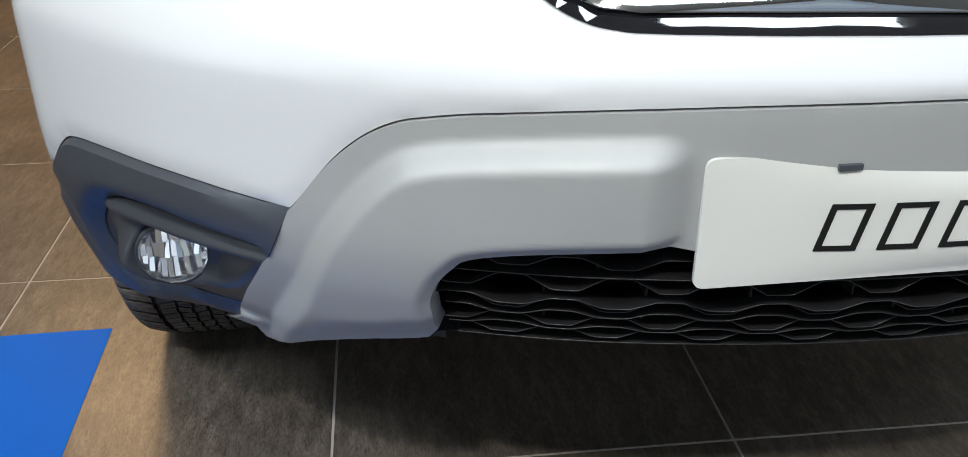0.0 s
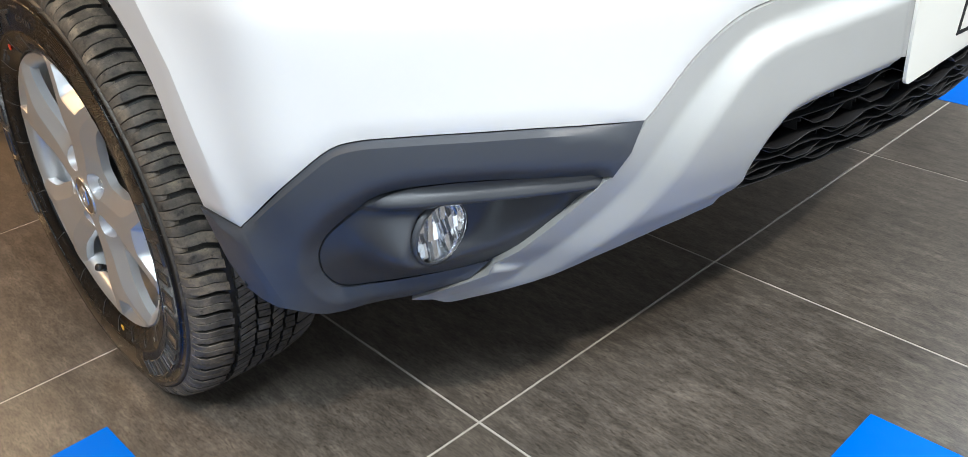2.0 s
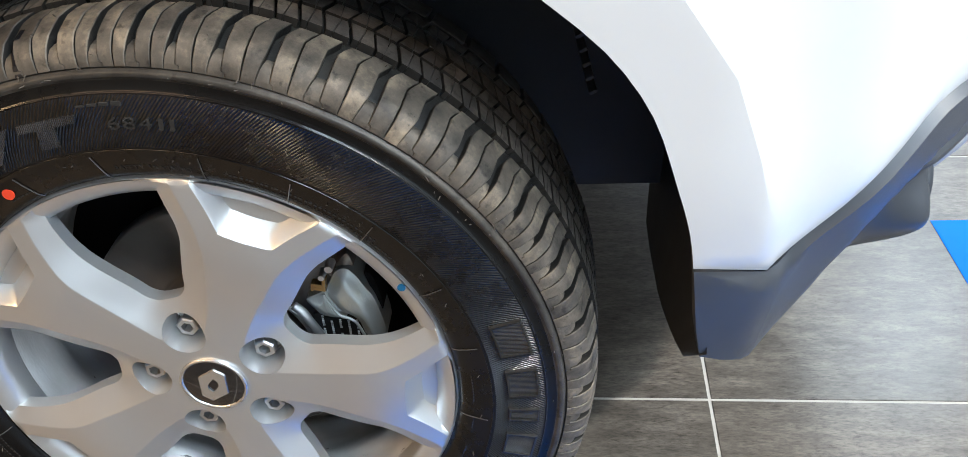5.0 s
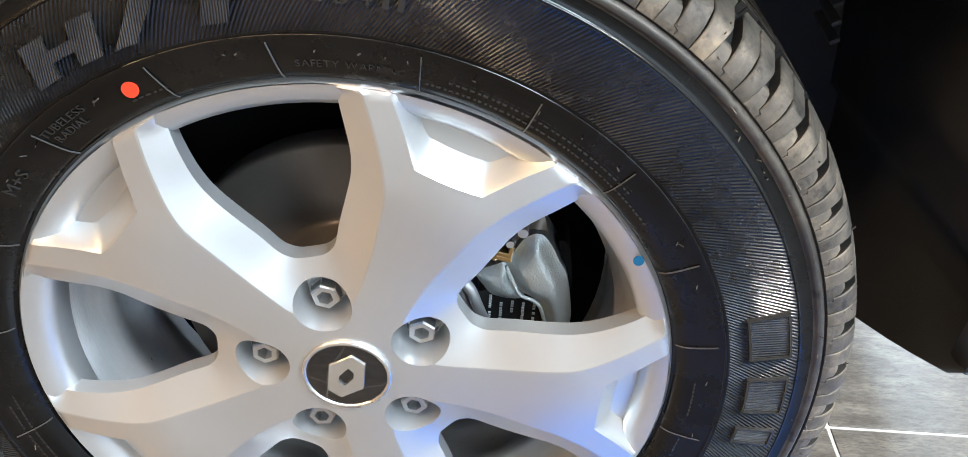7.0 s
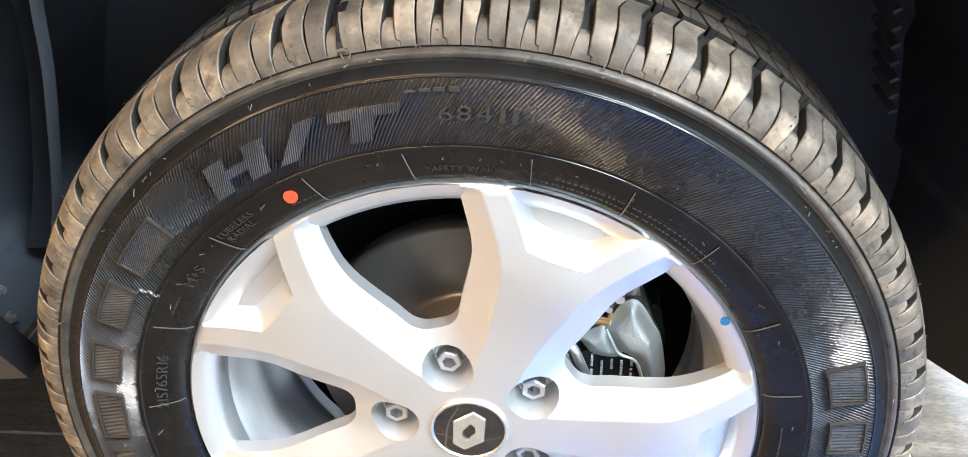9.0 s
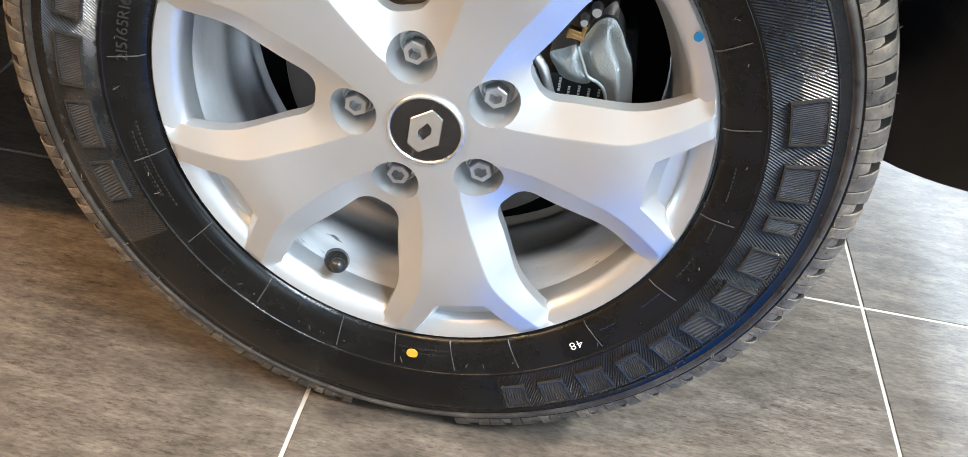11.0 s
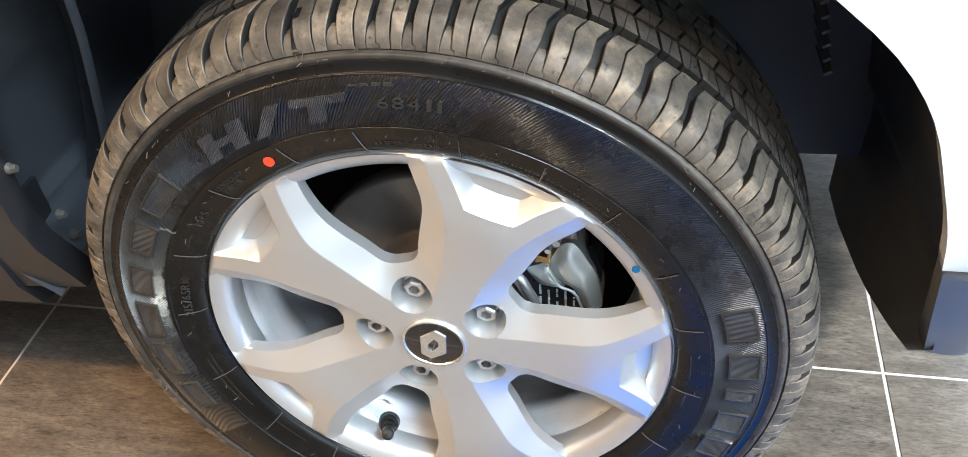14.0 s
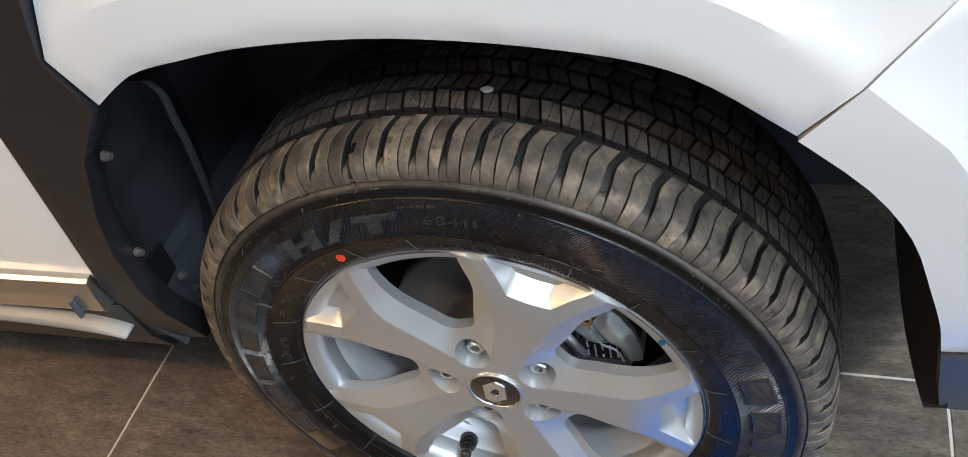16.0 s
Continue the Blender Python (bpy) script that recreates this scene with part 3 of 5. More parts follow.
EDGE = spline([(0.0, 0.687), (0.173, 0.684), (0.316, 0.678), (0.413, 0.671), (0.469, 0.664), (0.511, 0.651), (0.558, 0.614), (0.602, 0.563), (0.646, 0.495), (0.700, 0.432), (0.763, 0.370), (0.83, 0.320), (0.90, 0.282)], 8)
skid_half = [(u + 0.001, z - 0.0022) for u, z in SEAM[::-1]] + SKID_LEFT + SKID_LOW + MOUTH


def place_skid(q, depth):
    a = np.stack([np.abs(q[:, 0]), q[:, 1]], 1)
    d = gap_to(EDGE, a)
    wide = 1 + 0.5 * step(a[:, 0], 0.45, 0.62) * (1 - step(a[:, 0], 0.70, 0.79))
    proud = 0.023 * (0.4 * step(d / wide, 0.018, 0.045) + 0.6 * np.clip((d / wide - 0.020) / 0.023, 0, 1)) * step(a[:, 0], 0.243, 0.292) - 0.002
    proud -= 0.010 * (1 - step(gap_to(MOUTH[:-2], a), 0.0, 0.012))
    # the tongue under the cladding stands off it; towards the mouth the lower edge tucks in
    proud = np.maximum(proud, 0.010 * step(a[:, 0], 0.70, 0.75) * step(0.370 - a[:, 1], 0.0, 0.012))
    proud -= np.interp(a[:, 0], [0.47, 0.508, 0.552, 0.608, 0.684], [0.020, 0.022, 0.019, 0.008, 0.0]) * (1 - step(gap_to(SKID_LOW, a), 0.0, 0.05))
    return skin(q, depth, proud)


part("skid_plate", panel(both(skid_half), place_skid, 0.0048, lip=0.03), SILVER_PLASTIC, bumper, "satin silver skid plate arching over the lower grille")

# lower grille: near-black backing sheet and wavy slats
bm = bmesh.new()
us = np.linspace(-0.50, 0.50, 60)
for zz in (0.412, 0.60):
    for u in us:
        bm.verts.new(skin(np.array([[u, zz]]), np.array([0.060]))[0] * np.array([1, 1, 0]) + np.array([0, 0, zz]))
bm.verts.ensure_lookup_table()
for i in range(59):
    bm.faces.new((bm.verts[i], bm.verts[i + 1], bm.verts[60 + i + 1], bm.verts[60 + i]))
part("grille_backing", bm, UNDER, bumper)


# height, wave height, and where along the row the waves stand
SLATS = [(0.527, 0.0105, 0.799), (0.517, 0.0, 0.799), (0.500, 0.0140, 0.846), (0.488, -0.0080, 0.846), (0.473, 0.0125, 0.799), (0.463, 0.0060, 0.799), (0.449, 0.0120, 0.846), (0.443, 0.0045, 0.846), (0.432, 0.0100, 0.799), (0.424, 0.0, 0.799)]


def slat(z0, high, start):
    """One thin rib of the lower grille, swelling in flat-topped waves."""
    reach = float(np.interp(z0, [0.41, 0.44, 0.487, 0.512, 0.53, 0.55], [0.448, 0.462, 0.470, 0.462, 0.448, 0.39]))
    us = np.arange(-reach, reach + 0.003, 0.005)
    ref = np.stack([us, np.full(len(us), z0)], 1)
    p = skin(ref, np.full(len(us), 0.012))
    cyc = ((p[:, 0] - start) / 0.0935) % 1.0
    wave = high * np.clip((np.abs(cyc - 0.5) * 2 - 0.25) / 0.5, 0, 1)
    bm = bmesh.new()
    rows = []
    for depth, dz in ((0.012, 0.0007), (0.0112, 0.0), (0.012, -0.0007), (0.055, -0.0010), (0.055, 0.0010)):
        p = skin(ref, np.full(len(us), depth))
        p[:, 2] = z0 + wave + dz
        rows.append([bm.verts.new(c) for c in p])
    for a, b in zip(rows, rows[1:] + rows[:1]):
        for i in range(len(us) - 1):
            bm.faces.new((a[i], a[i + 1], b[i + 1], b[i]))
    bmesh.ops.recalc_face_normals(bm, faces=bm.faces)
    return part("grille_slat", bm, GRILLE_BLACK, bumper)


for row in SLATS:
    slat(*row)
for row, first in ((0, 0.7475), (1, 0.793), (2, 0.793), (4, 0.7475), (5, 0.793)):
    for n in range(8):
        x = first + 0.0935 * n
        u = abs(MIDDLE - x) * 1.03
        z0, z1 = SLATS[row + 1][0], SLATS[row][0]
        p = skin(np.array([[u if x < MIDDLE else -u, z1]]), np.array([0.030]))[0]
        bm = bmesh.new()
        add_box(bm, (p[0] - 0.0012, p[1], z0 - 0.001), (p[0] + 0.0012, p[1] + 0.018, z1 + 0.001))
        part("grille_tie", bm, GRILLE_BLACK, bumper, smooth=False)

# gloss black upper grille with a chrome bar, seen at its lower edge
UPPER = [(u, z) for u, z in MOUTH_TOP]


def place_upper(q, depth):
    a = np.stack([np.abs(q[:, 0]), q[:, 1]], 1)
    return skin(q, depth + 0.004 + 0.012 * step(gap_to(UPPER, a), 0.006, 0.016))


bm = panel(both([(u, z + 0.001) for u, z in UPPER]), place_upper, 0.008, lip=0.0)
part("upper_grille", bm, PIANO, bumper, "gloss black upper grille surround")
bm = panel(both([(0, 0.744), (0.30, 0.745), (0.335, 0.749), (0.360, 0.760), (0.366, 0.768), (0.0, 0.768)]), lambda q, d: skin(q, d + 0.004, 0.004 * step(q[:, 1], 0.744, 0.756)), 0.008, lip=0.006)
part("chrome_bar", bm, CHROME, bumper, "bright chrome grille bar")

# dark corner cladding with the fog lamp pocket
POCKET_TOP = spline([(0.652, 0.501), (0.760, 0.511), (0.824, 0.510), (0.872, 0.503), (0.902, 0.487), (0.948, 0.448), (0.970, 0.418), (0.978, 0.39), (0.979, 0.366), (0.966, 0.340), (0.924, 0.331), (0.848, 0.342), (0.766, 0.366)], 4)
CLAD_LOW = spline([(0.80, 0.336), (0.85, 0.308), (0.885, 0.295), (0.92, 0.291), (1.0, 0.302), (1.045, 0.325), (1.085, 0.336)], 3) + [(1.106, 0.346), (1.115, 0.39), ARCH_FRONT[-1]]
clad_half = [(0.602, 0.563), (0.618, 0.531), (0.635, 0.503)] + POCKET_TOP + CLAD_LOW + [(u, z - 0.0018) for u, z in CLAD_TOP[:-1]]


def place_clad(q, depth):
    a = np.stack([np.abs(q[:, 0]), q[:, 1]], 1)
    proud = 0.004 - 0.008 * (1 - np.clip((gap_to(CLAD_TOP, a) - 0.002) / 0.0055, 0, 1))
    proud = proud - 0.016 * (1 - step(gap_to(POCKET_TOP, a), 0.0, 0.020))
    # the arch's crease runs on down the corner
    crease = np.interp(a[:, 1], [0.353, 0.412, 0.463], [1.0477, 1.0509, 1.0535])
    proud = proud - (0.009 + 0.009 * step(a[:, 1], 0.35, 0.45)) * (1 - np.exp(-np.clip(crease - a[:, 0], 0, 1) / 0.045)) * step(a[:, 0], 0.965, 1.045)
    return skin(q, depth, proud)


CHAMFER = shifted(CLAD_TOP, 0.0076)[2:-2]
BEZ = spline([(0.967, 0.418), (0.946, 0.446), (0.900, 0.485), (0.871, 0.5005), (0.824, 0.5075), (0.76, 0.5085), (0.641, 0.4985), (0.676, 0.447), (0.754, 0.368), (0.848, 0.3445), (0.923, 0.3335), (0.963, 0.343), (0.976, 0.367), (0.9755, 0.39)], 4, True)
SCOOP = spline([(0.866, 0.43), (0.855, 0.459), (0.829, 0.480), (0.794, 0.485), (0.721, 0.486), (0.668, 0.484), (0.705, 0.44), (0.763, 0.397), (0.82, 0.385), (0.853, 0.395)], 4, True)
LAMP = Vector((0.415, -0.634, 0.437))


def place_bezel(q, depth):
    a = np.stack([np.abs(q[:, 0]), q[:, 1]], 1)
    # a ridge along the top, and a hood that swells round the lamp
    proud = -0.014 + 0.013 * np.exp(-((a[:, 1] - 0.490) / 0.0085) ** 2) * step(0.93 - a[:, 0], 0.0, 0.06)
    proud += 0.048 * np.exp(-((a[:, 0] - 0.858) / 0.050) ** 2 - ((a[:, 1] - 0.420) / 0.042) ** 2)
    p = skin(q, np.zeros(len(q)), proud)
    d = np.where(inside(SCOOP, a), gap_to(SCOOP, a, True), 0.0)
    away = np.hypot(skin(a, np.zeros(len(a)), proud)[:, 0] - LAMP.x, a[:, 1] - LAMP.z)
    w = np.maximum(step(d, 0.0, 0.026), step(0.0455 - away, 0.0, 0.005))
    aim = np.maximum(p[:, 1], LAMP.y + 0.003 - 0.25 * np.clip(0.80 - a[:, 0], 0, 1))
    p[:, 1] += w * (aim - p[:, 1]) + depth
    return p


def lamp_hole():
    """The round hole for the lamp in the bezel's own plane."""
    us = np.linspace(0.70, 0.95, 200)
    ring = []
    for n in range(40):
        x, z = LAMP.x + 0.0385 * math.cos(n * math.pi / 20), LAMP.z + 0.0385 * math.sin(n * math.pi / 20)
        xs = place_bezel(np.stack([us, np.full(200, z)], 1), np.zeros(200))[:, 0]
        ring.append((float(np.interp(-x, -xs, us)), z))
    return ring


HOLE_RING = lamp_hole()
for side in (1, -1):
    flip = lambda pts: [(side * u, z) for u, z in pts]
    part("corner_cladding", panel(flip(clad_half), place_clad, 0.010, lines=[flip(CHAMFER), flip([(1.0530, 0.452), (1.0509, 0.412), (1.0477, 0.353), (1.0462, 0.332)])], lip=0.022, sharp=True), CLAD, bumper, "grained dark grey plastic corner cladding")
    part("fog_lamp_bezel", panel(flip(BEZ), place_bezel, 0.005, holes=[flip(HOLE_RING)], lip=0.01), BEZEL, bumper, "charcoal plastic fog lamp bezel")
    cx = LAMP.x if side > 0 else 2 * MIDDLE - LAMP.x
    face = Matrix.Translation((cx, LAMP.y, LAMP.z)) @ Matrix.Scale(0.91, 4) @ Matrix.Rotation(radians(2 * side), 4, "Z") @ Matrix.Rotation(radians(6), 4, "X")
    # bowl, facets, lens
    bm = bmesh.new()
    rings = []
    for r, y in ((0.041, -0.004), (0.0405, 0.0), (0.034, 0.012), (0.022, 0.022), (0.008, 0.026)):
        rings.append([bm.verts.new(face @ Vector((r * math.cos(t * math.pi / 18), y, r * math.sin(t * math.pi / 18)))) for t in range(36)])
    for a, b in zip(rings, rings[1:]):
        for i in range(36):
            bm.faces.new((a[i], a[(i + 1) % 36], b[(i + 1) % 36], b[i]))
    bm.faces.new(rings[-1])
    part("fog_lamp_reflector", bm, REFLECT, bumper, "bright faceted lamp reflector", smooth=False)
    bm = bmesh.new()
    random.seed(11)
    for n in range(-5, 6):
        h = 0.036 * math.sqrt(max(0.08, 1 - (n / 5.4) ** 2))
        for lo, hi in ((-h, -0.2 * h), (-0.2 * h, 0.45 * h), (0.45 * h, h)):
            c = Vector((n * 0.0068, 0.007 + 0.003 * math.cos(n * 2.1), (lo + hi) / 2))
            m = face @ Matrix.Translation(c) @ Matrix.Rotation(radians(random.uniform(-22, 22)), 4, "Z") @ Matrix.Rotation(radians(-random.uniform(6, 34)), 4, "X") @ Matrix.Rotation(radians(6 * math.sin(2.3 * n)), 4, "Y")
            add_box(bm, (-0.0033, -0.0006, -(hi - lo) * 0.52), (0.0033, 0.0006, (hi - lo) * 0.52), 0.0003, m)
    part("fog_lamp_optic", bm, REFLECT, bumper, smooth=False)
    bm = bmesh.new()
    rings = []
    for r, y in ((0.0405, -0.001), (0.034, -0.003), (0.022, -0.0045), (0.009, -0.005)):
        rings.append([bm.verts.new(face @ Vector((r * math.cos(t * math.pi / 18), y, r * math.sin(t * math.pi / 18)))) for t in range(36)])
    for a, b in zip(rings, rings[1:]):
        for i in range(36):
            bm.faces.new((a[i], a[(i + 1) % 36], b[(i + 1) % 36], b[i]))
    bm.faces.new(rings[-1])
    lens = part("fog_lamp_lens", bm, LENS, bumper, "clear domed lens")
    lens.visible_shadow = False
    bm = bmesh.new()
    rings = []
    for r, y in ((0.0405, 0.004), (0.0405, -0.003), (0.0435, -0.003), (0.0445, 0.004)):
        rings.append([bm.verts.new(face @ Vector((r * math.cos(t * math.pi / 24), y, r * math.sin(t * math.pi / 24)))) for t in range(48)])
    for a, b in zip(rings, rings[1:]):
        for i in range(48):
            bm.faces.new((a[i], a[(i + 1) % 48], b[(i + 1) % 48], b[i]))
    part("fog_lamp_ring", bm, BEZEL, bumper)

# show plate with dark slanting marks
plate = empty("show_plate")
plate.parent = car
plate["label"] = "white plastic show plate with dark slanted lettering bars"
PX0, PX1, PZ0, PZ1, PY = 0.898, 2 * MIDDLE - 0.898, 0.522, 0.641, -0.919
outline = []
for cx, cz, a0 in ((PX1 - 0.008, PZ1 - 0.008, 0), (PX0 + 0.008, PZ1 - 0.008, 90), (PX0 + 0.008, PZ0 + 0.008, 180), (PX1 - 0.008, PZ0 + 0.008, 270)):
    outline += [(cx + 0.008 * math.cos(radians(a0 + d)), cz + 0.008 * math.sin(radians(a0 + d))) for d in (0, 30, 60, 90)]


def place_plate(q, depth):
    bow = 0.020 * ((q[:, 0] - MIDDLE) / 0.25) ** 2
    return np.stack([q[:, 0], PY - 0.018 + bow + depth, q[:, 1]], 1)


part("plate_board", panel(outline, place_plate, 0.02, lip=0.004), PLATE, plate)
for sx in (1.012, 2 * MIDDLE - 1.012):
    bm = bmesh.new()
    y = PY - 0.018 + 0.020 * ((sx - MIDDLE) / 0.25) ** 2
    add_box(bm, (sx - 0.010, y - 0.0006, 0.6308), (sx + 0.010, y + 0.003, 0.6362), 0.0004)
    part("plate_slot", bm, CLAD, plate, smooth=False)
for n in range(6):
    x0 = 0.993 + 0.0535 * n
    for lo, hi, low_z, top_z in ((0.0, 0.0055, 0, 1), (0.030, 0.0355, 0, 1), (0.0055, 0.030, 0.0, 0.11), (0.0055, 0.030, 0.89, 1.0)):
        bm = bmesh.new()
        z0, z1 = 0.5585 + 0.043 * low_z, 0.5585 + 0.043 * top_z
        shear = 0.22
        c = []
        for x, z in ((lo, z0), (hi, z0), (hi, z1), (lo, z1)):
            xx = x0 + x + shear * (z - 0.5585)
            yy = PY - 0.018 + 0.020 * ((xx - MIDDLE) / 0.25) ** 2
            c.append((xx, yy, z))
        fr = [bm.verts.new((x, y - 0.0009, z)) for x, y, z in c]
        bk = [bm.verts.new((x, y + 0.0005, z)) for x, y, z in c]
        bm.faces.new(fr)
        for i in range(4):
            bm.faces.new((fr[i], bk[i], bk[(i + 1) % 4], fr[(i + 1) % 4]))
        part("plate_mark", bm, INK, plate, smooth=False)

# fender, trim, door, sill
fender = flank([(-0.2880, 0.6972), (-0.3260, 0.7392), (-0.3801, 0.8012), (-0.40, 0.86), (-0.30, 0.93), (0.29, 0.96), (0.300, 0.827), (0.313, 0.771)]) + ARCH_U[:-2]


def place_flank(q, depth):
    a = np.stack([np.abs(q[:, 0]), q[:, 1]], 1)
    d = gap_to(ARCH_ALL, a)
    return skin(q, depth, -flare_fall(a) - 0.004 * (1 - step(d, 0.0, 0.008)))


part("fender", panel(fender, place_flank, 0.012, lines=[[(u, z) for u, z in FLARE_LINE if 1.245 < u < 1.80]], lip=0.022, sharp=True), WHITE, car, "glossy white front fender round the wheel arch")
trim_outline = flank([(0.289, 0.721), (0.316, 0.771), (0.303, 0.827), (0.293, 0.96), (0.40, 0.96), (0.409, 0.70), (0.427, 0.478), (0.436, 0.40), (0.435, 0.355), (0.352, 0.362), (0.376, 0.42), (0.381, 0.458), (0.375, 0.53), (0.362, 0.588), (0.332, 0.663)])
# this trim and the sill cladding wear the shade-darkened plastic
part("fender_trim", panel(trim_outline, lambda q, d: skin(q, d, 0.004 + 0 * d), 0.014, lip=0.03), CLAD_SHADED, car, "grained plastic trim behind the wheel arch, darkened for its shaded side")
part("door", panel(flank([(0.404, 0.96), (0.413, 0.70), (0.431, 0.482), (1.68, 0.478), (1.68, 0.96)]), lambda q, d: skin(q, d, 0.0 * d), 0.05, lip=0.02), WHITE, car, "glossy white front door")


def extrude_along_y(bm, prof, y0, y1, taper=0.0):
    a = [bm.verts.new((x, y0 + taper * i, z)) for i, (x, z) in enumerate(prof)]
    b = [bm.verts.new((x, y1, z)) for x, z in prof]
    for i in range(len(prof) - 1):
        bm.faces.new((a[i], a[i + 1], b[i + 1], b[i]))
    bm.faces.new(a[::-1])
    bm.faces.new(b)
    bmesh.ops.recalc_face_normals(bm, faces=bm.faces)


bm = bmesh.new()
extrude_along_y(bm, [(0.30, 0.486), (0.252, 0.489), (0.2478, 0.486), (0.2458, 0.464), (0.2462, 0.442), (0.2490, 0.437), (0.30, 0.436)], 0.432, 1.68)
part("sill_trim", bm, SILL_SILVER, car, "satin silver sill strip under the door", smooth=False)
bm = bmesh.new()
extrude_along_y(bm, [(0.36, 0.433), (0.262, 0.433), (0.266, 0.400), (0.272, 0.362), (0.292, 0.318), (0.36, 0.300)], 0.425, 1.68)
part("sill_cladding", bm, CLAD_SHADED, car, "dark plastic sill cladding", smooth=False)
# the lower bar tapers to a rounded tip at its front end
bm = bmesh.new()
rings = []
for y, drop, k in ((0.434, 0.0215, 0.1), (0.440, 0.020, 0.4), (0.452, 0.0165, 0.62), (0.475, 0.012, 0.85), (0.51, 0.007, 1.0), (0.57, 0.002, 0.95), (0.66, 0.0, 0.85), (1.68, 0.0, 0.8)):
    rings.append([bm.verts.new((x, y, 0.410 - drop + k * z)) for x, z in ((0.34, 0.011), (0.262, 0.0105), (0.250, 0.007), (0.2465, 0.0), (0.249, -0.007), (0.262, -0.0115), (0.34, -0.013))])
for a, b in zip(rings, rings[1:]):
    for i in range(6):
        bm.faces.new((a[i], a[i + 1], b[i + 1], b[i]))
bm.faces.new(rings[0]), bm.faces.new(rings[-1])
bmesh.ops.recalc_face_normals(bm, faces=bm.faces)
part("sill_bar", bm, SILL_DULL, car, "pale silver lower sill bar with a rounded tip")
bm = bmesh.new()
add_box(bm, (0.2385, 0.462, 0.434), (0.246, 0.466, 0.462), 0.0008)
part("sill_clip", bm, CLAD, car, smooth=False)

# bonnet and upper body close the shell above
bm = bmesh.new()
us = np.linspace(-2.6, 2.6, 121)
rows = []
for z, inward in ((0.80, 0.03), (0.86, 0.03), (0.93, 0.03), (0.98, 0.07), (1.0, 0.16)):
    p = skin(np.stack([us, np.full(len(us), min(z, 0.9))], 1), np.full(len(us), inward + 0.02))
    p[:, 2] = z
    rows.append([bm.verts.new(c) for c in p])
for a, b in zip(rows, rows[1:]):
    for i in range(len(us) - 1):
        bm.faces.new((a[i], a[i + 1], b[i + 1], b[i]))
bm.faces.new(rows[-1])
bmesh.ops.recalc_face_normals(bm, faces=bm.faces)
part("bonnet", bm, WHITE, car, "glossy white bonnet")

# wheel-arch liner
PATH_LINER = spline([(0.372, 0.352), (0.405, 0.385), (0.402, 0.42), (0.383, 0.50), (0.356, 0.60), (0.325, 0.67), (0.28, 0.727), (0.2, 0.772), (0.1, 0.793), (0.0, 0.797), (-0.12, 0.785), (-0.21, 0.760), (-0.297, 0.706), (-0.362, 0.64), (-0.401, 0.55), (-0.417, 0.46), (-0.423, 0.40), (-0.427, 0.345)], 5)
bm = bmesh.new()
xs = [0.272, 0.278, 0.32, 0.36, 0.42, 0.48, 0.54, 0.63, 0.73]
EDGE_X, EDGE_Y, EDGE_Z = [0.272, 0.32, 0.36, 0.45, 0.63, 0.73], [-0.416, -0.416, -0.417, -0.420, -0.432, -0.438], [0.350, 0.325, 0.305, 0.262, 0.19, 0.165]  # lower front edge
rows = []
for i, (y, z) in enumerate(PATH_LINER):
    n = Vector((0, -(y + 0.02), 0.36 - z)).normalized()
    row = []
    for j, x in enumerate(xs):
        sag = 0.010 * math.sin(7 * x) + (0.0 if j < 2 else 0.014 + 0.010 * (1 if int(i / 9) % 2 else 0))
        if i == len(PATH_LINER) - 1:
            row.append(bm.verts.new((x, float(np.interp(x, EDGE_X, EDGE_Y)), float(np.interp(x, EDGE_X, EDGE_Z)))))
        else:
            row.append(bm.verts.new((x, y - n.y * sag, z - n.z * sag)))
    rows.append(row)
for a, b in zip(rows, rows[1:]):
    for i in range(len(xs) - 1):
        bm.faces.new((a[i], a[i + 1], b[i + 1], b[i]))
liner = part("wheel_arch_liner", bm, LINER, car, "black plastic wheel arch liner")
bm = bmesh.new()
ring = [bm.verts.new((0.628, 1.14 * y, 0.335 + 1.10 * (z - 0.335))) for y, z in [(0.37, 0.30)] + PATH_LINER[:-2] + [(-0.392, 0.30)]]
bm.faces.new(ring)
part("inner_arch_wall", bm, LINER, car)
for x, y, z in ((0.272, 0.327, 0.652), (0.281, 0.374, 0.505), (0.327, 0.388, 0.412), (0.342, 0.396, 0.372)):
    bm = bmesh.new()
    bmesh.ops.create_cone(bm, cap_ends=True, segments=18, radius1=0.0056, radius2=0.0048, depth=0.004, matrix=Matrix.Translation((x, y, z)) @ Matrix.Rotation(radians(90), 4, "X"))
    bmesh.ops.create_cone(bm, cap_ends=True, segments=6, radius1=0.0040, radius2=0.0036, depth=0.005, matrix=Matrix.Translation((x, y - 0.004, z)) @ Matrix.Rotation(radians(90), 4, "X"))
    part("liner_bolt", bm, RUSTY, liner, "small grey liner bolt", smooth=False)

# black tray behind the lower lip, added to keep light from under the car
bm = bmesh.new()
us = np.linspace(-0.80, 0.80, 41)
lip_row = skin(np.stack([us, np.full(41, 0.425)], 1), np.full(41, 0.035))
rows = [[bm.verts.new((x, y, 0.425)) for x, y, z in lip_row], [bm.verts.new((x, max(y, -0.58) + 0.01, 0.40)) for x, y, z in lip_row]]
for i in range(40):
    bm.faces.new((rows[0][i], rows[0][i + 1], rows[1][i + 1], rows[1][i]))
part("light_block_tray", bm, UNDER, car, smooth=False)
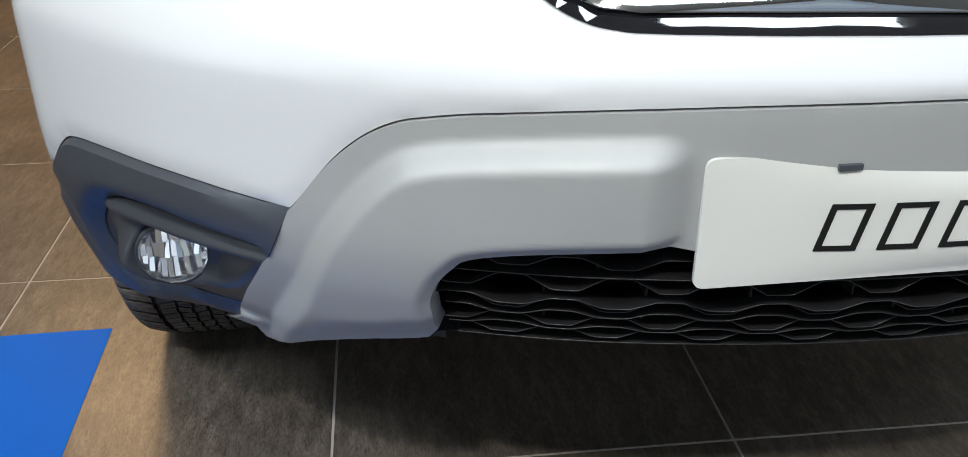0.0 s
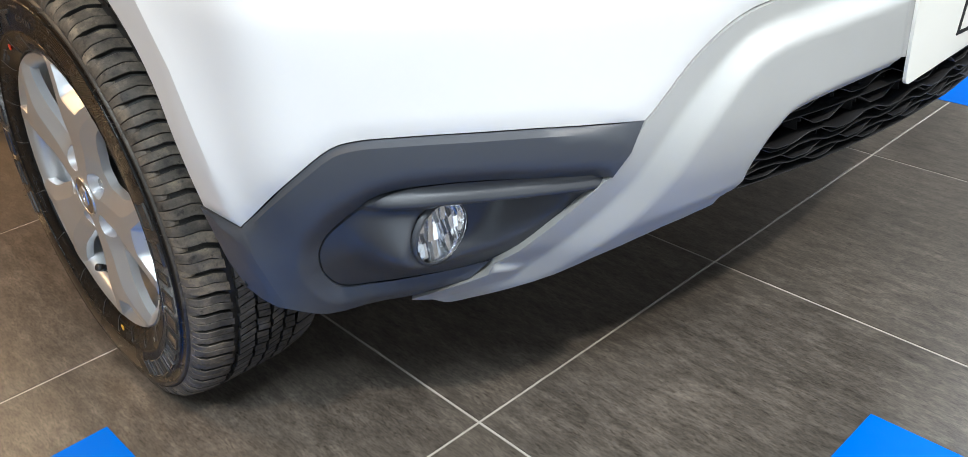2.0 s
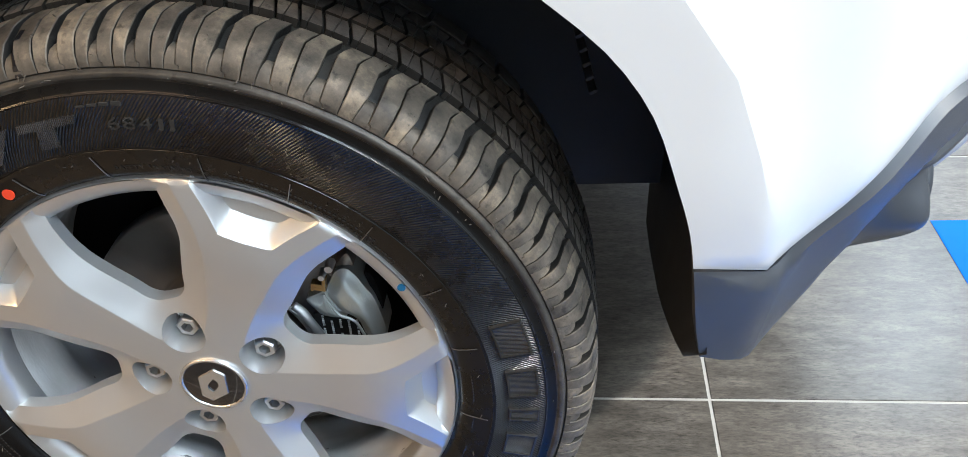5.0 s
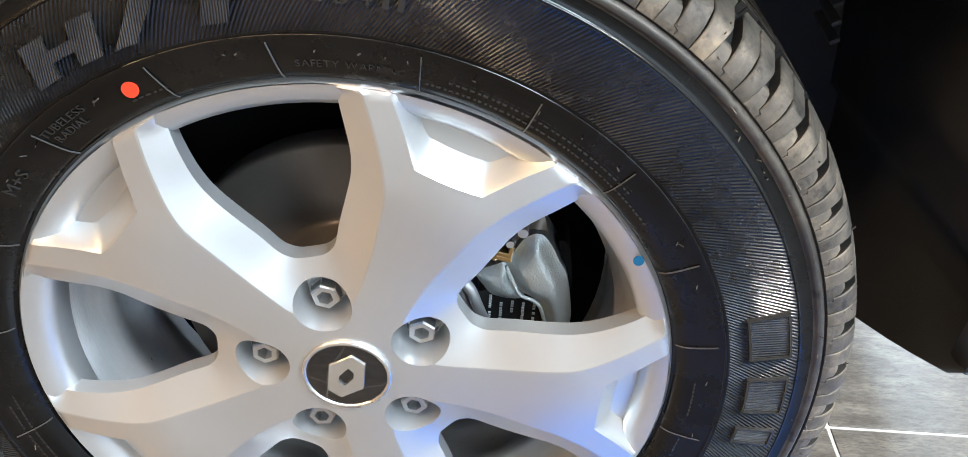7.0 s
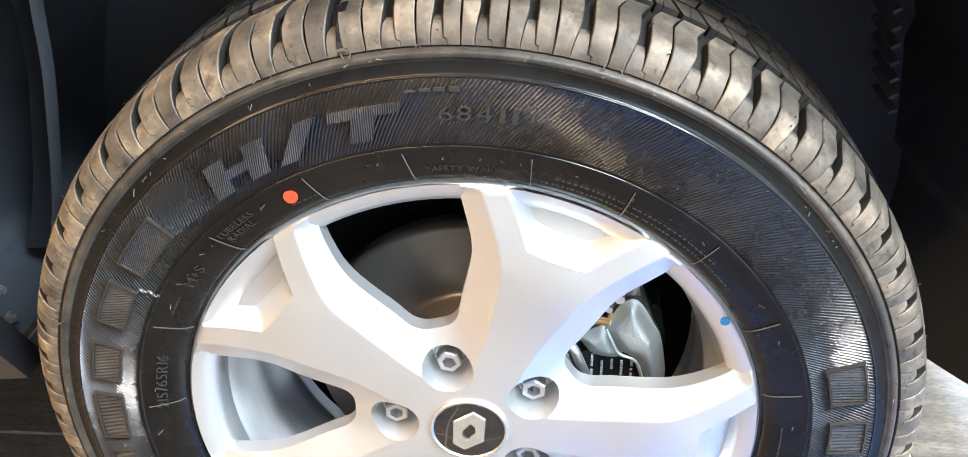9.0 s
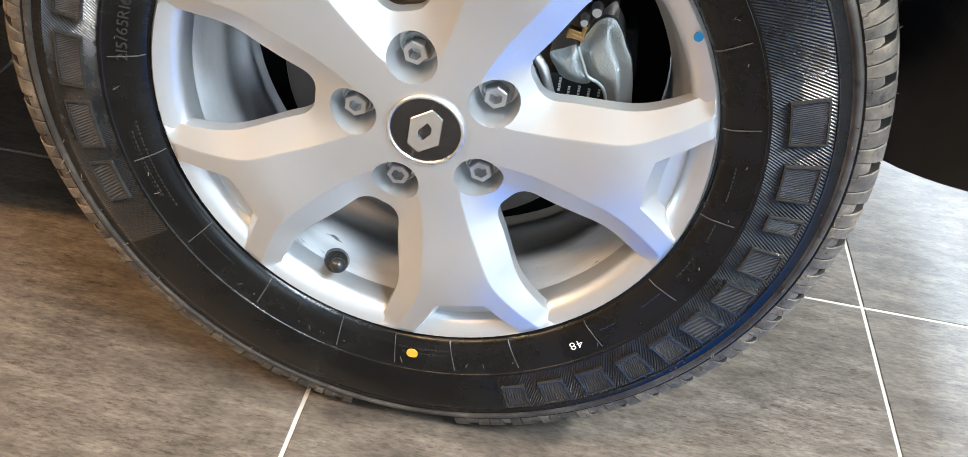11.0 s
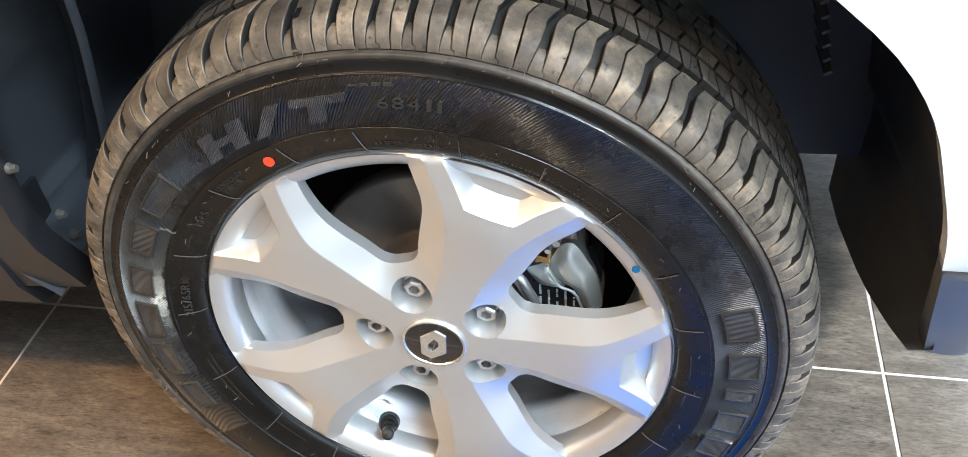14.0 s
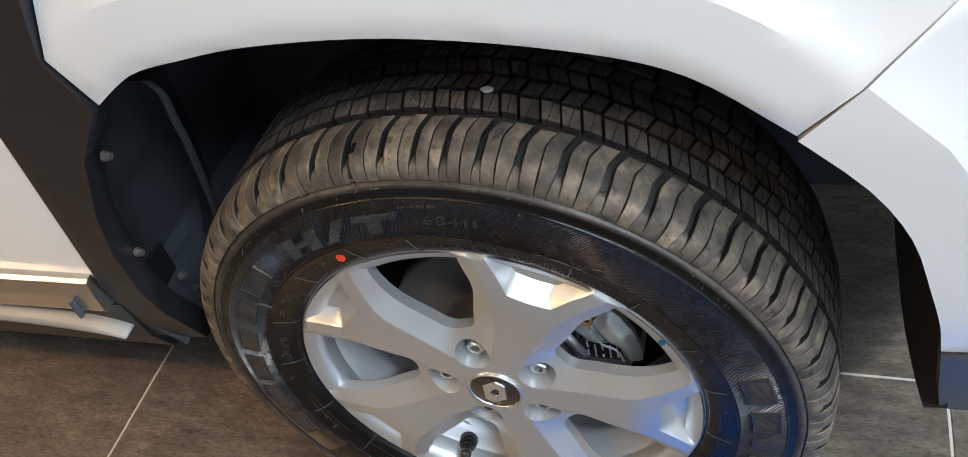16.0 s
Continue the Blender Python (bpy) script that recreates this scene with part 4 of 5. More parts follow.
# dark slabs added as a floor pan keep light out from below
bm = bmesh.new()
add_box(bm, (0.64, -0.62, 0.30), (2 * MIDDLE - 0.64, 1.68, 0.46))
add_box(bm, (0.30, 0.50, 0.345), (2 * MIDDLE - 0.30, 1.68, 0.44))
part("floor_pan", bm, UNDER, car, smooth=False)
# unseen dark box, added to close the shell's open back
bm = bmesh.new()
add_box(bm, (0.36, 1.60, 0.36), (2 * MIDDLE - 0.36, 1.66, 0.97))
part("rear_closure", bm, UNDER, car, smooth=False)

# ---- the wheel ----
AXLE, PHI = 0.335, 14.5


def on_wheel(r, a, x):
    """A place on the wheel: radius, degrees from the top nut's spoke line, and x."""
    t = radians(PHI + a)
    return Vector((x, r * math.sin(t), r * math.cos(t)))


# barrel of the rim is the wheel itself
bm = bmesh.new()
lathe(bm, [(0.2190, 0.2635), (0.2212, 0.2625), (0.2225, 0.2645), (0.2225, 0.272), (0.215, 0.290), (0.205, 0.296)], 120)
lathe(bm, [(0.1985, 0.2900), (0.1945, 0.302), (0.1915, 0.316), (0.1868, 0.320), (0.1862, 0.336), (0.1898, 0.340), (0.1893, 0.366), (0.1862, 0.369), (0.1862, 0.386), (0.1905, 0.390), (0.193, 0.43), (0.205, 0.452), (0.218, 0.458)], 120)
wheel = part("wheel", bm, BARREL, car, "five-spoke silver alloy wheel with new all-season tyre")
wheel.matrix_basis = pose(0.26, 0, AXLE, 0, 0, -1.4) @ pose(-0.26, 0, 0)  # steered a touch


def polar(pts):
    return [(r * math.sin(radians(a)), r * math.cos(radians(a))) for r, a in pts]


def mirrored(pts):
    return pts + [(r, -a) for r, a in reversed(pts) if abs(a) > 0.01]


def smooth_loop(pts, per):
    return spline(polar(pts), per, True)


WIN = smooth_loop(mirrored([(0.2168, 0.0), (0.2168, 9.0), (0.2165, 16.0), (0.2155, 17.4), (0.2126, 18.3), (0.196, 20.3), (0.175, 22.7), (0.162, 24.0), (0.152, 24.7), (0.140, 24.85), (0.128, 24.8), (0.103, 24.7), (0.080, 23.4), (0.0625, 20.5), (0.0560, 13.0), (0.0545, 0.0)]), 4)
HOLE = smooth_loop(mirrored([(0.2148, 0.0), (0.2148, 8.0), (0.2146, 12.6), (0.2130, 13.7), (0.200, 14.7), (0.186, 15.6), (0.172, 16.4), (0.158, 16.5), (0.145, 15.7), (0.118, 12.9), (0.102, 11.0), (0.0955, 8.6), (0.0920, 5.2), (0.0912, 0.0)]), 4)
POCK = smooth_loop(mirrored([(0.2178, 0.0), (0.2178, 8.0), (0.2178, 13.4), (0.215, 13.4), (0.196, 10.4), (0.1780, 7.4), (0.1755, 6.4), (0.1740, 3.0), (0.1735, 0.0)]), 4)
PFLOOR = smooth_loop(mirrored([(0.2135, 0.0), (0.2135, 5.0), (0.2125, 10.0), (0.206, 9.4), (0.190, 6.6), (0.187, 4.0), (0.186, 0.0)]), 4)


def offset_loop(loop, d):
    """The loop moved inwards by d."""
    n, out = len(loop), []
    cx, cy = sum(p[0] for p in loop) / n, sum(p[1] for p in loop) / n
    for i, (x, y) in enumerate(loop):
        tx, ty = loop[(i + 1) % n][0] - loop[i - 1][0], loop[(i + 1) % n][1] - loop[i - 1][1]
        l = math.hypot(tx, ty) or 1.0
        nx, ny = -ty / l, tx / l
        if nx * (cx - x) + ny * (cy - y) < 0:
            nx, ny = -nx, -ny
        out.append((x + nx * d, y + ny * d))
    return out


def turned(loop, deg):
    c, s = math.cos(radians(deg)), math.sin(radians(deg))
    return [(x * c + y * s, -x * s + y * c) for x, y in loop]


def rim_depth(q):
    r = np.hypot(q[:, 0], q[:, 1])
    a = np.degrees(np.arctan2(q[:, 0], q[:, 1])) - PHI
    rel = (a + 36) % 72 - 36
    rs = a % 72 - 36
    w = np.stack([r * np.sin(np.radians(rel)), r * np.cos(np.radians(rel))], 1)
    p = np.stack([r * np.sin(np.radians(rs)), r * np.cos(np.radians(rs))], 1)
    face = 0.2578 - 0.0075 * np.exp(-((r - 0.155) / 0.045) ** 2) + 0.0012 * np.minimum((p[:, 0] / 0.03) ** 2, 1.0) * step(0.2 - r, 0.0, 0.03)
    d = np.zeros(len(q))
    gw, gh = gap_to(WIN, w, True), gap_to(HOLE, w, True)
    inw = inside(WIN, w) & (gw > 2e-4)
    inh = inside(HOLE, w)
    t = np.where(inh | (gh < 2e-4), 1.0, gw / (gw + gh + 1e-9))
    outer = step(r, 0.15, 0.2)
    d += np.where(inw, (0.0130 - 0.005 * outer) * np.clip((t - 0.02) / 0.98, 0, 1), 0.0)
    gp, gf = gap_to(POCK, p, True), gap_to(PFLOOR, p, True)
    inp = inside(POCK, p) & (gp > 2e-4)
    t = np.where(inside(PFLOOR, p) | (gf < 2e-4), 1.0, gp / (gp + gf + 1e-9))
    d += np.where(inp, 0.018 * t, 0.0)
    lug = np.hypot(w[:, 0], w[:, 1] - 0.0585)
    d = np.maximum(d, 0.030 * (1 - step(lug, 0.0160, 0.0196)))
    d += 0.003 * (1 - step(r, 0.0285, 0.031))
    edge = 0.0050 * step(r, 0.2150, 0.2195)
    return face + d + edge


feature = []
for n in range(5):
    for d in (-0.0006, 0.0009):
        feature.append(turned(offset_loop(WIN, d), PHI + 72 * n))
    for loop in (offset_loop(POCK, -0.0003), offset_loop(POCK, 0.0010), PFLOOR):
        feature.append(turned(loop, PHI + 36 + 72 * n))
    for rr in (0.0160, 0.0196):
        cx, cy = turned([(0.0, 0.0585)], PHI + 72 * n)[0]
        feature.append([(cx + rr * math.cos(2 * math.pi * i / 28), cy + rr * math.sin(2 * math.pi * i / 28)) for i in range(28)])
feature.append([(0.0302 * math.cos(2 * math.pi * i / 48), 0.0302 * math.sin(2 * math.pi * i / 48)) for i in range(48)])
circle = [(0.2195 * math.cos(2 * math.pi * i / 150), 0.2195 * math.sin(2 * math.pi * i / 150)) for i in range(150)]


def place_rim(q, depth):
    return np.stack([rim_depth(q) + depth, q[:, 0], q[:, 1]], 1)


bm = panel(circle, place_rim, 0.0042, holes=[turned(HOLE, PHI + 72 * n) for n in range(5)], lines=[f + f[:1] for f in feature], lip=0.0125, sharp=True)
part("rim", bm, ALLOY, wheel, "silver lacquered five-spoke alloy rim")

# the flange slopes from the rim's edge back to the barrel
bm = bmesh.new()
lathe(bm, [(0.2170, 0.2584), (0.2120, 0.2602), (0.2060, 0.2632), (0.2015, 0.2672), (0.1994, 0.2735), (0.1984, 0.2905)], 120)
part("rim_flange", bm, ALLOY, wheel, "silver inner flange of the rim")

# centre cap
bm = bmesh.new()
lathe(bm, [(0.0308, 0.2625), (0.0308, 0.2566), (0.0302, 0.2556), (0.0290, 0.2552), (0.0280, 0.2556), (0.0275, 0.2568)], 64)
part("cap_ring", bm, BRIGHT, wheel, "satin silver cap ring")
bm = bmesh.new()
rings = lathe(bm, [(0.0275, 0.2568), (0.0255, 0.2565), (0.013, 0.2560)], 64)
bm.faces.new(rings[-1])
part("centre_cap", bm, PIANO, wheel, "gloss black centre cap")
bm = bmesh.new()
hexa = [(0.004, 0.0190), (0.0128, 0.0125), (0.0115, -0.0095), (-0.004, -0.0190), (-0.0128, -0.0125), (-0.0115, 0.0095)]
dia = [(0.0016, 0.0085), (0.0052, 0.0045), (0.0049, -0.0008), (-0.0016, -0.0085), (-0.0052, -0.0045), (-0.0049, 0.0008)]
fo = [bm.verts.new((0.2545, -x, z)) for x, z in hexa]
fi = [bm.verts.new((0.2545, -x, z)) for x, z in dia]
bo = [bm.verts.new((0.2562, -x * 1.04, z * 1.04)) for x, z in hexa]
bi = [bm.verts.new((0.2562, -x, z)) for x, z in dia]
for i in range(6):
    j = (i + 1) % 6
    bm.faces.new((fo[i], fo[j], fi[j], fi[i]))
    bm.faces.new((fo[j], fo[i], bo[i], bo[j]))
    bm.faces.new((fi[i], fi[j], bi[j], bi[i]))
bmesh.ops.recalc_face_normals(bm, faces=bm.faces)
part("cap_emblem", bm, BRIGHT, wheel, "plain silver lozenge on the cap", smooth=False)

# wheel nuts
bm = bmesh.new()
prof = [(0.0125, 0.286), (0.0125, 0.280), (0.0108, 0.278)]
rings = lathe(bm, prof, 24)
hexr = []
for r, x in ((0.0100, 0.2785), (0.0100, 0.2705), (0.0090, 0.2690), (0.0055, 0.2690), (0.0050, 0.2800)):
    n = 6 if r > 0.0089 else 6
    hexr.append([bm.verts.new((x, r * math.sin(i * math.pi / 3 + 0.3), r * math.cos(i * math.pi / 3 + 0.3))) for i in range(6)])
for a, b in zip(hexr, hexr[1:]):
    for i in range(6):
        bm.faces.new((a[i], a[(i + 1) % 6], b[(i + 1) % 6], b[i]))
bm.faces.new(hexr[-1])
bmesh.ops.recalc_face_normals(bm, faces=bm.faces)
nut_mesh = bpy.data.meshes.new("lug_nut")
bm.to_mesh(nut_mesh)
bm.free()
nut_mesh.materials.append(NUT)
for n in range(5):
    ob = new("lug_nut", nut_mesh)
    ob.parent = wheel
    c = on_wheel(0.0585, 72 * n, 0.0)
    ob.matrix_basis = Matrix.Translation(c) @ Matrix.Rotation(0.35 * n, 4, "X")
    if n == 0:
        ob["label"] = "zinc-plated hexagonal wheel nut"

# valve
bm = bmesh.new()
base, tip = on_wheel(0.199, 142, 0.296), on_wheel(0.176, 142, 0.268)
way = (tip - base).normalized()
turn = way.to_track_quat("Z", "Y").to_matrix().to_4x4()
for r1, r2, lo, hi in ((0.0125, 0.0095, 0.0, 0.014), (0.0080, 0.0070, 0.014, 0.024), (0.0058, 0.0058, 0.024, 0.036), (0.0068, 0.0060, 0.036, 0.046)):
    bmesh.ops.create_cone(bm, cap_ends=True, segments=18, radius1=r1, radius2=r2, depth=hi - lo, matrix=Matrix.Translation(base + way * (lo + hi) / 2) @ turn)
part("valve_stem", bm, RUBBER_BAND, wheel, "black rubber tyre valve")

# brake disc and caliper behind the spokes
bm = bmesh.new()
lathe(bm, [(0.02, 0.300), (0.070, 0.300), (0.074, 0.306), (0.074, 0.330), (0.078, 0.334), (0.135, 0.334), (0.137, 0.337), (0.137, 0.355), (0.07, 0.356)], 96)
part("brake_disc", bm, RUSTY, wheel, "dark steel brake disc")
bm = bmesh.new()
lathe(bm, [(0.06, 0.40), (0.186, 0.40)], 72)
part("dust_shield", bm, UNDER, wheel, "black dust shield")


def cast_piece(name, outline, front, hump, mat, label="", back=0.03, wide=0.012, per=3):
    """A cast part behind the spokes: its outline in y and z, its face bulging towards the viewer by hump."""
    loop = spline(outline, per, True)

    def place(q, depth):
        d = gap_to(loop, q, True)
        rise = hump * step(d, 0.0, wide) + 0.0006 * np.sin(q[:, 0] * 700) * np.sin(q[:, 1] * 620) * step(d, 0.002, 0.008)
        return np.stack([front - rise + depth, q[:, 0], q[:, 1]], 1)

    return part(name, panel(loop, place, 0.003, lip=back), mat, wheel, label)


cast_piece("brake_caliper", [(-0.1092, 0.0821), (-0.1152, 0.0920), (-0.1245, 0.0952), (-0.1321, 0.0874), (-0.1389, 0.0742), (-0.1462, 0.0590), (-0.1521, 0.0186), (-0.1348, 0.0171), (-0.1296, 0.0328), (-0.1239, 0.0407), (-0.1149, 0.0463), (-0.1092, 0.0558), (-0.1040, 0.0687)], 0.3035, 0.0095, CAST, "grey cast brake caliper")
cast_piece("caliper_arm", [(-0.0828, 0.0576), (-0.0937, 0.0639), (-0.1045, 0.0680), (-0.1108, 0.0528), (-0.1180, 0.0405), (-0.1114, 0.0363), (-0.0961, 0.0387), (-0.0884, 0.0472)], 0.3065, 0.0060, CAST, "grey cast arm of the caliper", wide=0.008)
cast_piece("caliper_bracket", [(-0.1060, 0.0811), (-0.1151, 0.0944), (-0.1251, 0.1052), (-0.1293, 0.0904), (-0.1264, 0.0842), (-0.1163, 0.0790)], 0.3120, 0.004, RUSTY, "dark cast bracket", wide=0.006)
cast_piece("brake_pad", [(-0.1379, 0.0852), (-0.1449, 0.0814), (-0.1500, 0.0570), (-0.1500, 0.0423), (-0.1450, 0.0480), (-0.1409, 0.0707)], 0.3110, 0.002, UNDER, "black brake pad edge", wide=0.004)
cast_piece("caliper_label", [(-0.0866, 0.0400), (-0.1153, 0.0420), (-0.1259, 0.0375), (-0.1340, 0.0254), (-0.1371, 0.0102), (-0.0971, 0.0087), (-0.0900, 0.0240)], 0.3075, 0.001, INK, "black painted area on the caliper", wide=0.004)


def rod_along(name, pts, r, mat, label=""):
    """A round bar through the points."""
    pts, bm, rings = [Vector(p) for p in spline(pts, 5)], bmesh.new(), []
    for i, p in enumerate(pts):
        way = (pts[min(i + 1, len(pts) - 1)] - pts[max(i - 1, 0)]).normalized()
        side = way.cross(Vector((1, 0, 0))).normalized()
        up = side.cross(way)
        rings.append([bm.verts.new(p + r * (side * math.cos(k * math.pi / 5) + up * math.sin(k * math.pi / 5))) for k in range(10)])
    for a, b in zip(rings, rings[1:]):
        for k in range(10):
            bm.faces.new((a[k], a[(k + 1) % 10], b[(k + 1) % 10], b[k]))
    bm.faces.new(rings[0]), bm.faces.new(rings[-1])
    bmesh.ops.recalc_face_normals(bm, faces=bm.faces)
    return part(name, bm, mat, wheel, label)


rod_along("casting_ridge", [(0.2955, -0.1031, 0.0726), (0.2945, -0.1089, 0.0599), (0.2945, -0.1143, 0.0496), (0.2945, -0.1234, 0.0454), (0.2950, -0.1290, 0.0389), (0.2960, -0.1340, 0.0230)], 0.0013, CAST)
rod_along("guide_rod", [(0.300, -0.0725, 0.0560), (0.300, -0.0799, 0.0472), (0.301, -0.0857, 0.0320), (0.303, -0.0907, 0.0190)], 0.0042, NUT, "silver brake guide rod")
rod_along("guide_rod", [(0.302, -0.0670, 0.0520), (0.302, -0.0735, 0.0430), (0.303, -0.0790, 0.0300), (0.304, -0.0830, 0.0180)], 0.0022, NUT)
# lettering on the label stands as short pale bars
random.seed(5)
bm = bmesh.new()
for n in range(5):
    z, y = 0.0385 - 0.0012 * n, -0.0945 - 0.0078 * n
    while z > 0.013:
        l = random.uniform(0.0009, 0.0020)
        if random.random() > 0.15:
            add_box(bm, (0.3058, y - 0.0010, z - l), (0.3068, y + 0.0010, z))
        z -= l + 0.0009
tagged(part("caliper_print", bm, MARK, wheel, smooth=False), kind="stuff")
bm = bmesh.new()
for y, z, sy, sz, turn in ((-0.1002, 0.0829, 0.0062, 0.0018, 0.2), (-0.1002, 0.0795, 0.0062, 0.0018, 0.2), (-0.0950, 0.0815, 0.0016, 0.0040, 0.2), (-0.1052, 0.0845, 0.0016, 0.0050, 0.2)):
    add_box(bm, (-0.004, -sy, -sz), (0.004, sy, sz), 0.0007, Matrix.Translation((0.298, y, z)) @ Matrix.Rotation(turn, 4, "X"))
part("brake_clip", bm, BRASS, wheel, "small brass brake clip", smooth=False)
for y, z, r in ((-0.1043, 0.0915, 0.0034), (-0.1120, 0.1010, 0.0044)):
    bm = bmesh.new()
    bmesh.ops.create_cone(bm, cap_ends=True, segments=14, radius1=r, radius2=r * 0.8, depth=0.012, matrix=Matrix.Translation((0.300, y, z)) @ Matrix.Rotation(radians(-90), 4, "Y"))
    part("brake_bolt", bm, NUT, wheel, "silver bolt head", smooth=False)

# tyre carcass
TYRE = spline([(0.2165, 0.272), (0.2205, 0.2600), (0.226, 0.2545), (0.236, 0.2505), (0.250, 0.2465), (0.254, 0.2450), (0.272, 0.2435), (0.290, 0.2445), (0.2965, 0.2455), (0.299, 0.2480), (0.306, 0.2490), (0.3085, 0.2475), (0.3115, 0.2480), (0.3140, 0.2520), (0.322, 0.2585), (0.328, 0.2670), (0.332, 0.2790), (0.3345, 0.30), (0.3355, 0.355)], 4)
TYRE = [(r + max(0.0, r - 0.30) * 0.05, x) for r, x in TYRE]
TYRE += [(r, 0.71 - x) for r, x in TYRE[:-1][::-1]]
N = 220
FLAT = -AXLE + 0.0005


def settle(v):
    """The loaded tyre bears flat on the floor."""
    if v.z < FLAT:
        v.z = FLAT
    return v


bm = bmesh.new()
uv = bm.loops.layers.uv.new("UVMap")
rings = lathe(bm, TYRE, N)
bm.verts.index_update()
for v in bm.verts:
    settle(v.co)
ring_of = {v: (i, j) for i, row in enumerate(rings) for j, v in enumerate(row)}
for f in bm.faces:
    i = min(ring_of[v][0] for v in f.verts)
    r0, r1 = TYRE[i][0], TYRE[i + 1][0]
    outer = TYRE[i][1] < 0.355
    worded_part = not 108 < (360 * ring_of[f.verts[0]][1] / N - PHI) % 360 < 184
    if outer and worded_part and 0.2545 < (r0 + r1) / 2 < 0.2960:
        f.material_index = 1
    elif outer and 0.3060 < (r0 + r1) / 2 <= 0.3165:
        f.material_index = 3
    # groove floors: shade is put into their darker colour
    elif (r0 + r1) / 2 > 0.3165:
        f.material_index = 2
    js = [ring_of[l.vert][1] for l in f.loops]
    wrap = max(js) - min(js) > N / 2
    for l, j in zip(f.loops, js):
        jj = j + N if wrap and j < N / 2 else j
        l[uv].uv = (2 * math.pi * jj / N * 0.275, TYRE[ring_of[l.vert][0]][0])
part("tyre", bm, [SIDEWALL, SERRATED, GROOVE_SHADE, BAND], wheel, "black radial tyre with brown-dusted tread")

# raised rings on the sidewall
for r0, x0, w in ((0.2515, 0.2455, 0.0007), (0.2975, 0.2462, 0.0008)):
    bm = bmesh.new()
    lathe(bm, [(r0 - w, x0 + 0.0006), (r0 - w * 0.4, x0 - 0.0008), (r0 + w * 0.4, x0 - 0.0008), (r0 + w, x0 + 0.0006)], 200)
    for v in bm.verts:
        settle(v.co)
    part("sidewall_ring", bm, SIDEWALL, wheel)

PROF = np.array([(r, x) for r, x in TYRE if x <= 0.355])


def side_x(r):
    o = np.argsort(PROF[:, 0])
    return float(np.interp(r, PROF[o, 0], PROF[o, 1]))


def crown_r(x):
    o = np.argsort(PROF[:, 1])
    k = PROF[o]
    k = k[k[:, 0] > 0.312]
    return float(np.interp(0.355 - abs(x - 0.355), k[:, 1], k[:, 0]))


# tread: shoulder lugs in pairs and rows of slanting blocks, each its own piece; the pitches differ, as on a real tyre
PITCHES = [6.2, 6.3, 5.6, 4.7, 4.7, 5.1, 6.0, 6.0, 6.7, 6.6, 6.4, 5.8] + 6 * [5.6, 5.2, 4.8, 5.0, 5.6, 6.2, 6.6, 6.0] + [6.6, 6.6, 6.7]
FIRST = 22.0


def surface_normal(x):
    d = 0.0008
    nr, nx = 2 * d, -(crown_r(x + d) - crown_r(x - d))
    l = math.hypot(nr, nx)
    return nr / l, nx / l


def tread_piece(bm, rows, height, turn=0.0):
    """rows: (x, low angle, high angle) across a block, in degrees; edges are chamfered and the flanks go down into the groove."""
    top, low = [], []
    for k, (x, a0, a1, *drop) in enumerate(rows):
        nr, nx = surface_normal(x)
        r = crown_r(x)
        ch = min(0.11, (a1 - a0) * 0.12)
        high = height * min(1.0, 0.30 + max(0.0, x - 0.2510) / 0.011) + 0.0012 * math.exp(-((x - 0.2668) / 0.004) ** 2) - sum(drop)
        end = k in (0, len(rows) - 1)
        line = []
        for a, h in ((a0, high - 0.0008), (a0 + ch, high - (0.0007 if end else 0)), (a1 - ch, high - (0.0007 if end else 0)), (a1, high - 0.0008)):
            t = radians(a + turn)
            line.append(bm.verts.new((x + nx * h, (r + nr * h) * math.sin(t), (r + nr * h) * math.cos(t))))
        top.append(line)
        line = []
        for a in (a0, a0 + ch, a1 - ch, a1):
            t = radians(a + turn)
            line.append(bm.verts.new((x - nx * 0.002, (r - nr * 0.002) * math.sin(t), (r - nr * 0.002) * math.cos(t))))
        low.append(line)
    n = len(rows)
    for i in range(n - 1):
        for c in range(3):
            bm.faces.new((top[i][c], top[i][c + 1], top[i + 1][c + 1], top[i + 1][c]))
        # flanks take the dust-free colour that is also darkened as shade
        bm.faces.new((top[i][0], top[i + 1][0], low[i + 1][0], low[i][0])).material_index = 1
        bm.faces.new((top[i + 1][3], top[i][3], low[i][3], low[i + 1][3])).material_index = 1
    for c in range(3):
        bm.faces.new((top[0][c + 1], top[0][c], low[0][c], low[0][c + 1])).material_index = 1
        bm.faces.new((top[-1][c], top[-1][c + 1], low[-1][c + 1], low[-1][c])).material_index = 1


def piece_mesh(name, strips, height, mat):
    bm = bmesh.new()
    for rows in strips:
        tread_piece(bm, rows, height)
    bmesh.ops.recalc_face_normals(bm, faces=bm.faces)
    for f in bm.faces:
        f.smooth = True
    for e in bm.edges:
        e.smooth = e.calc_face_angle(0.0) < radians(32)
    me = bpy.data.meshes.new(name)
    bm.to_mesh(me)
    bm.free()
    me.materials.append(mat)
    me.materials.append(GROOVE_SHADE)
    return me


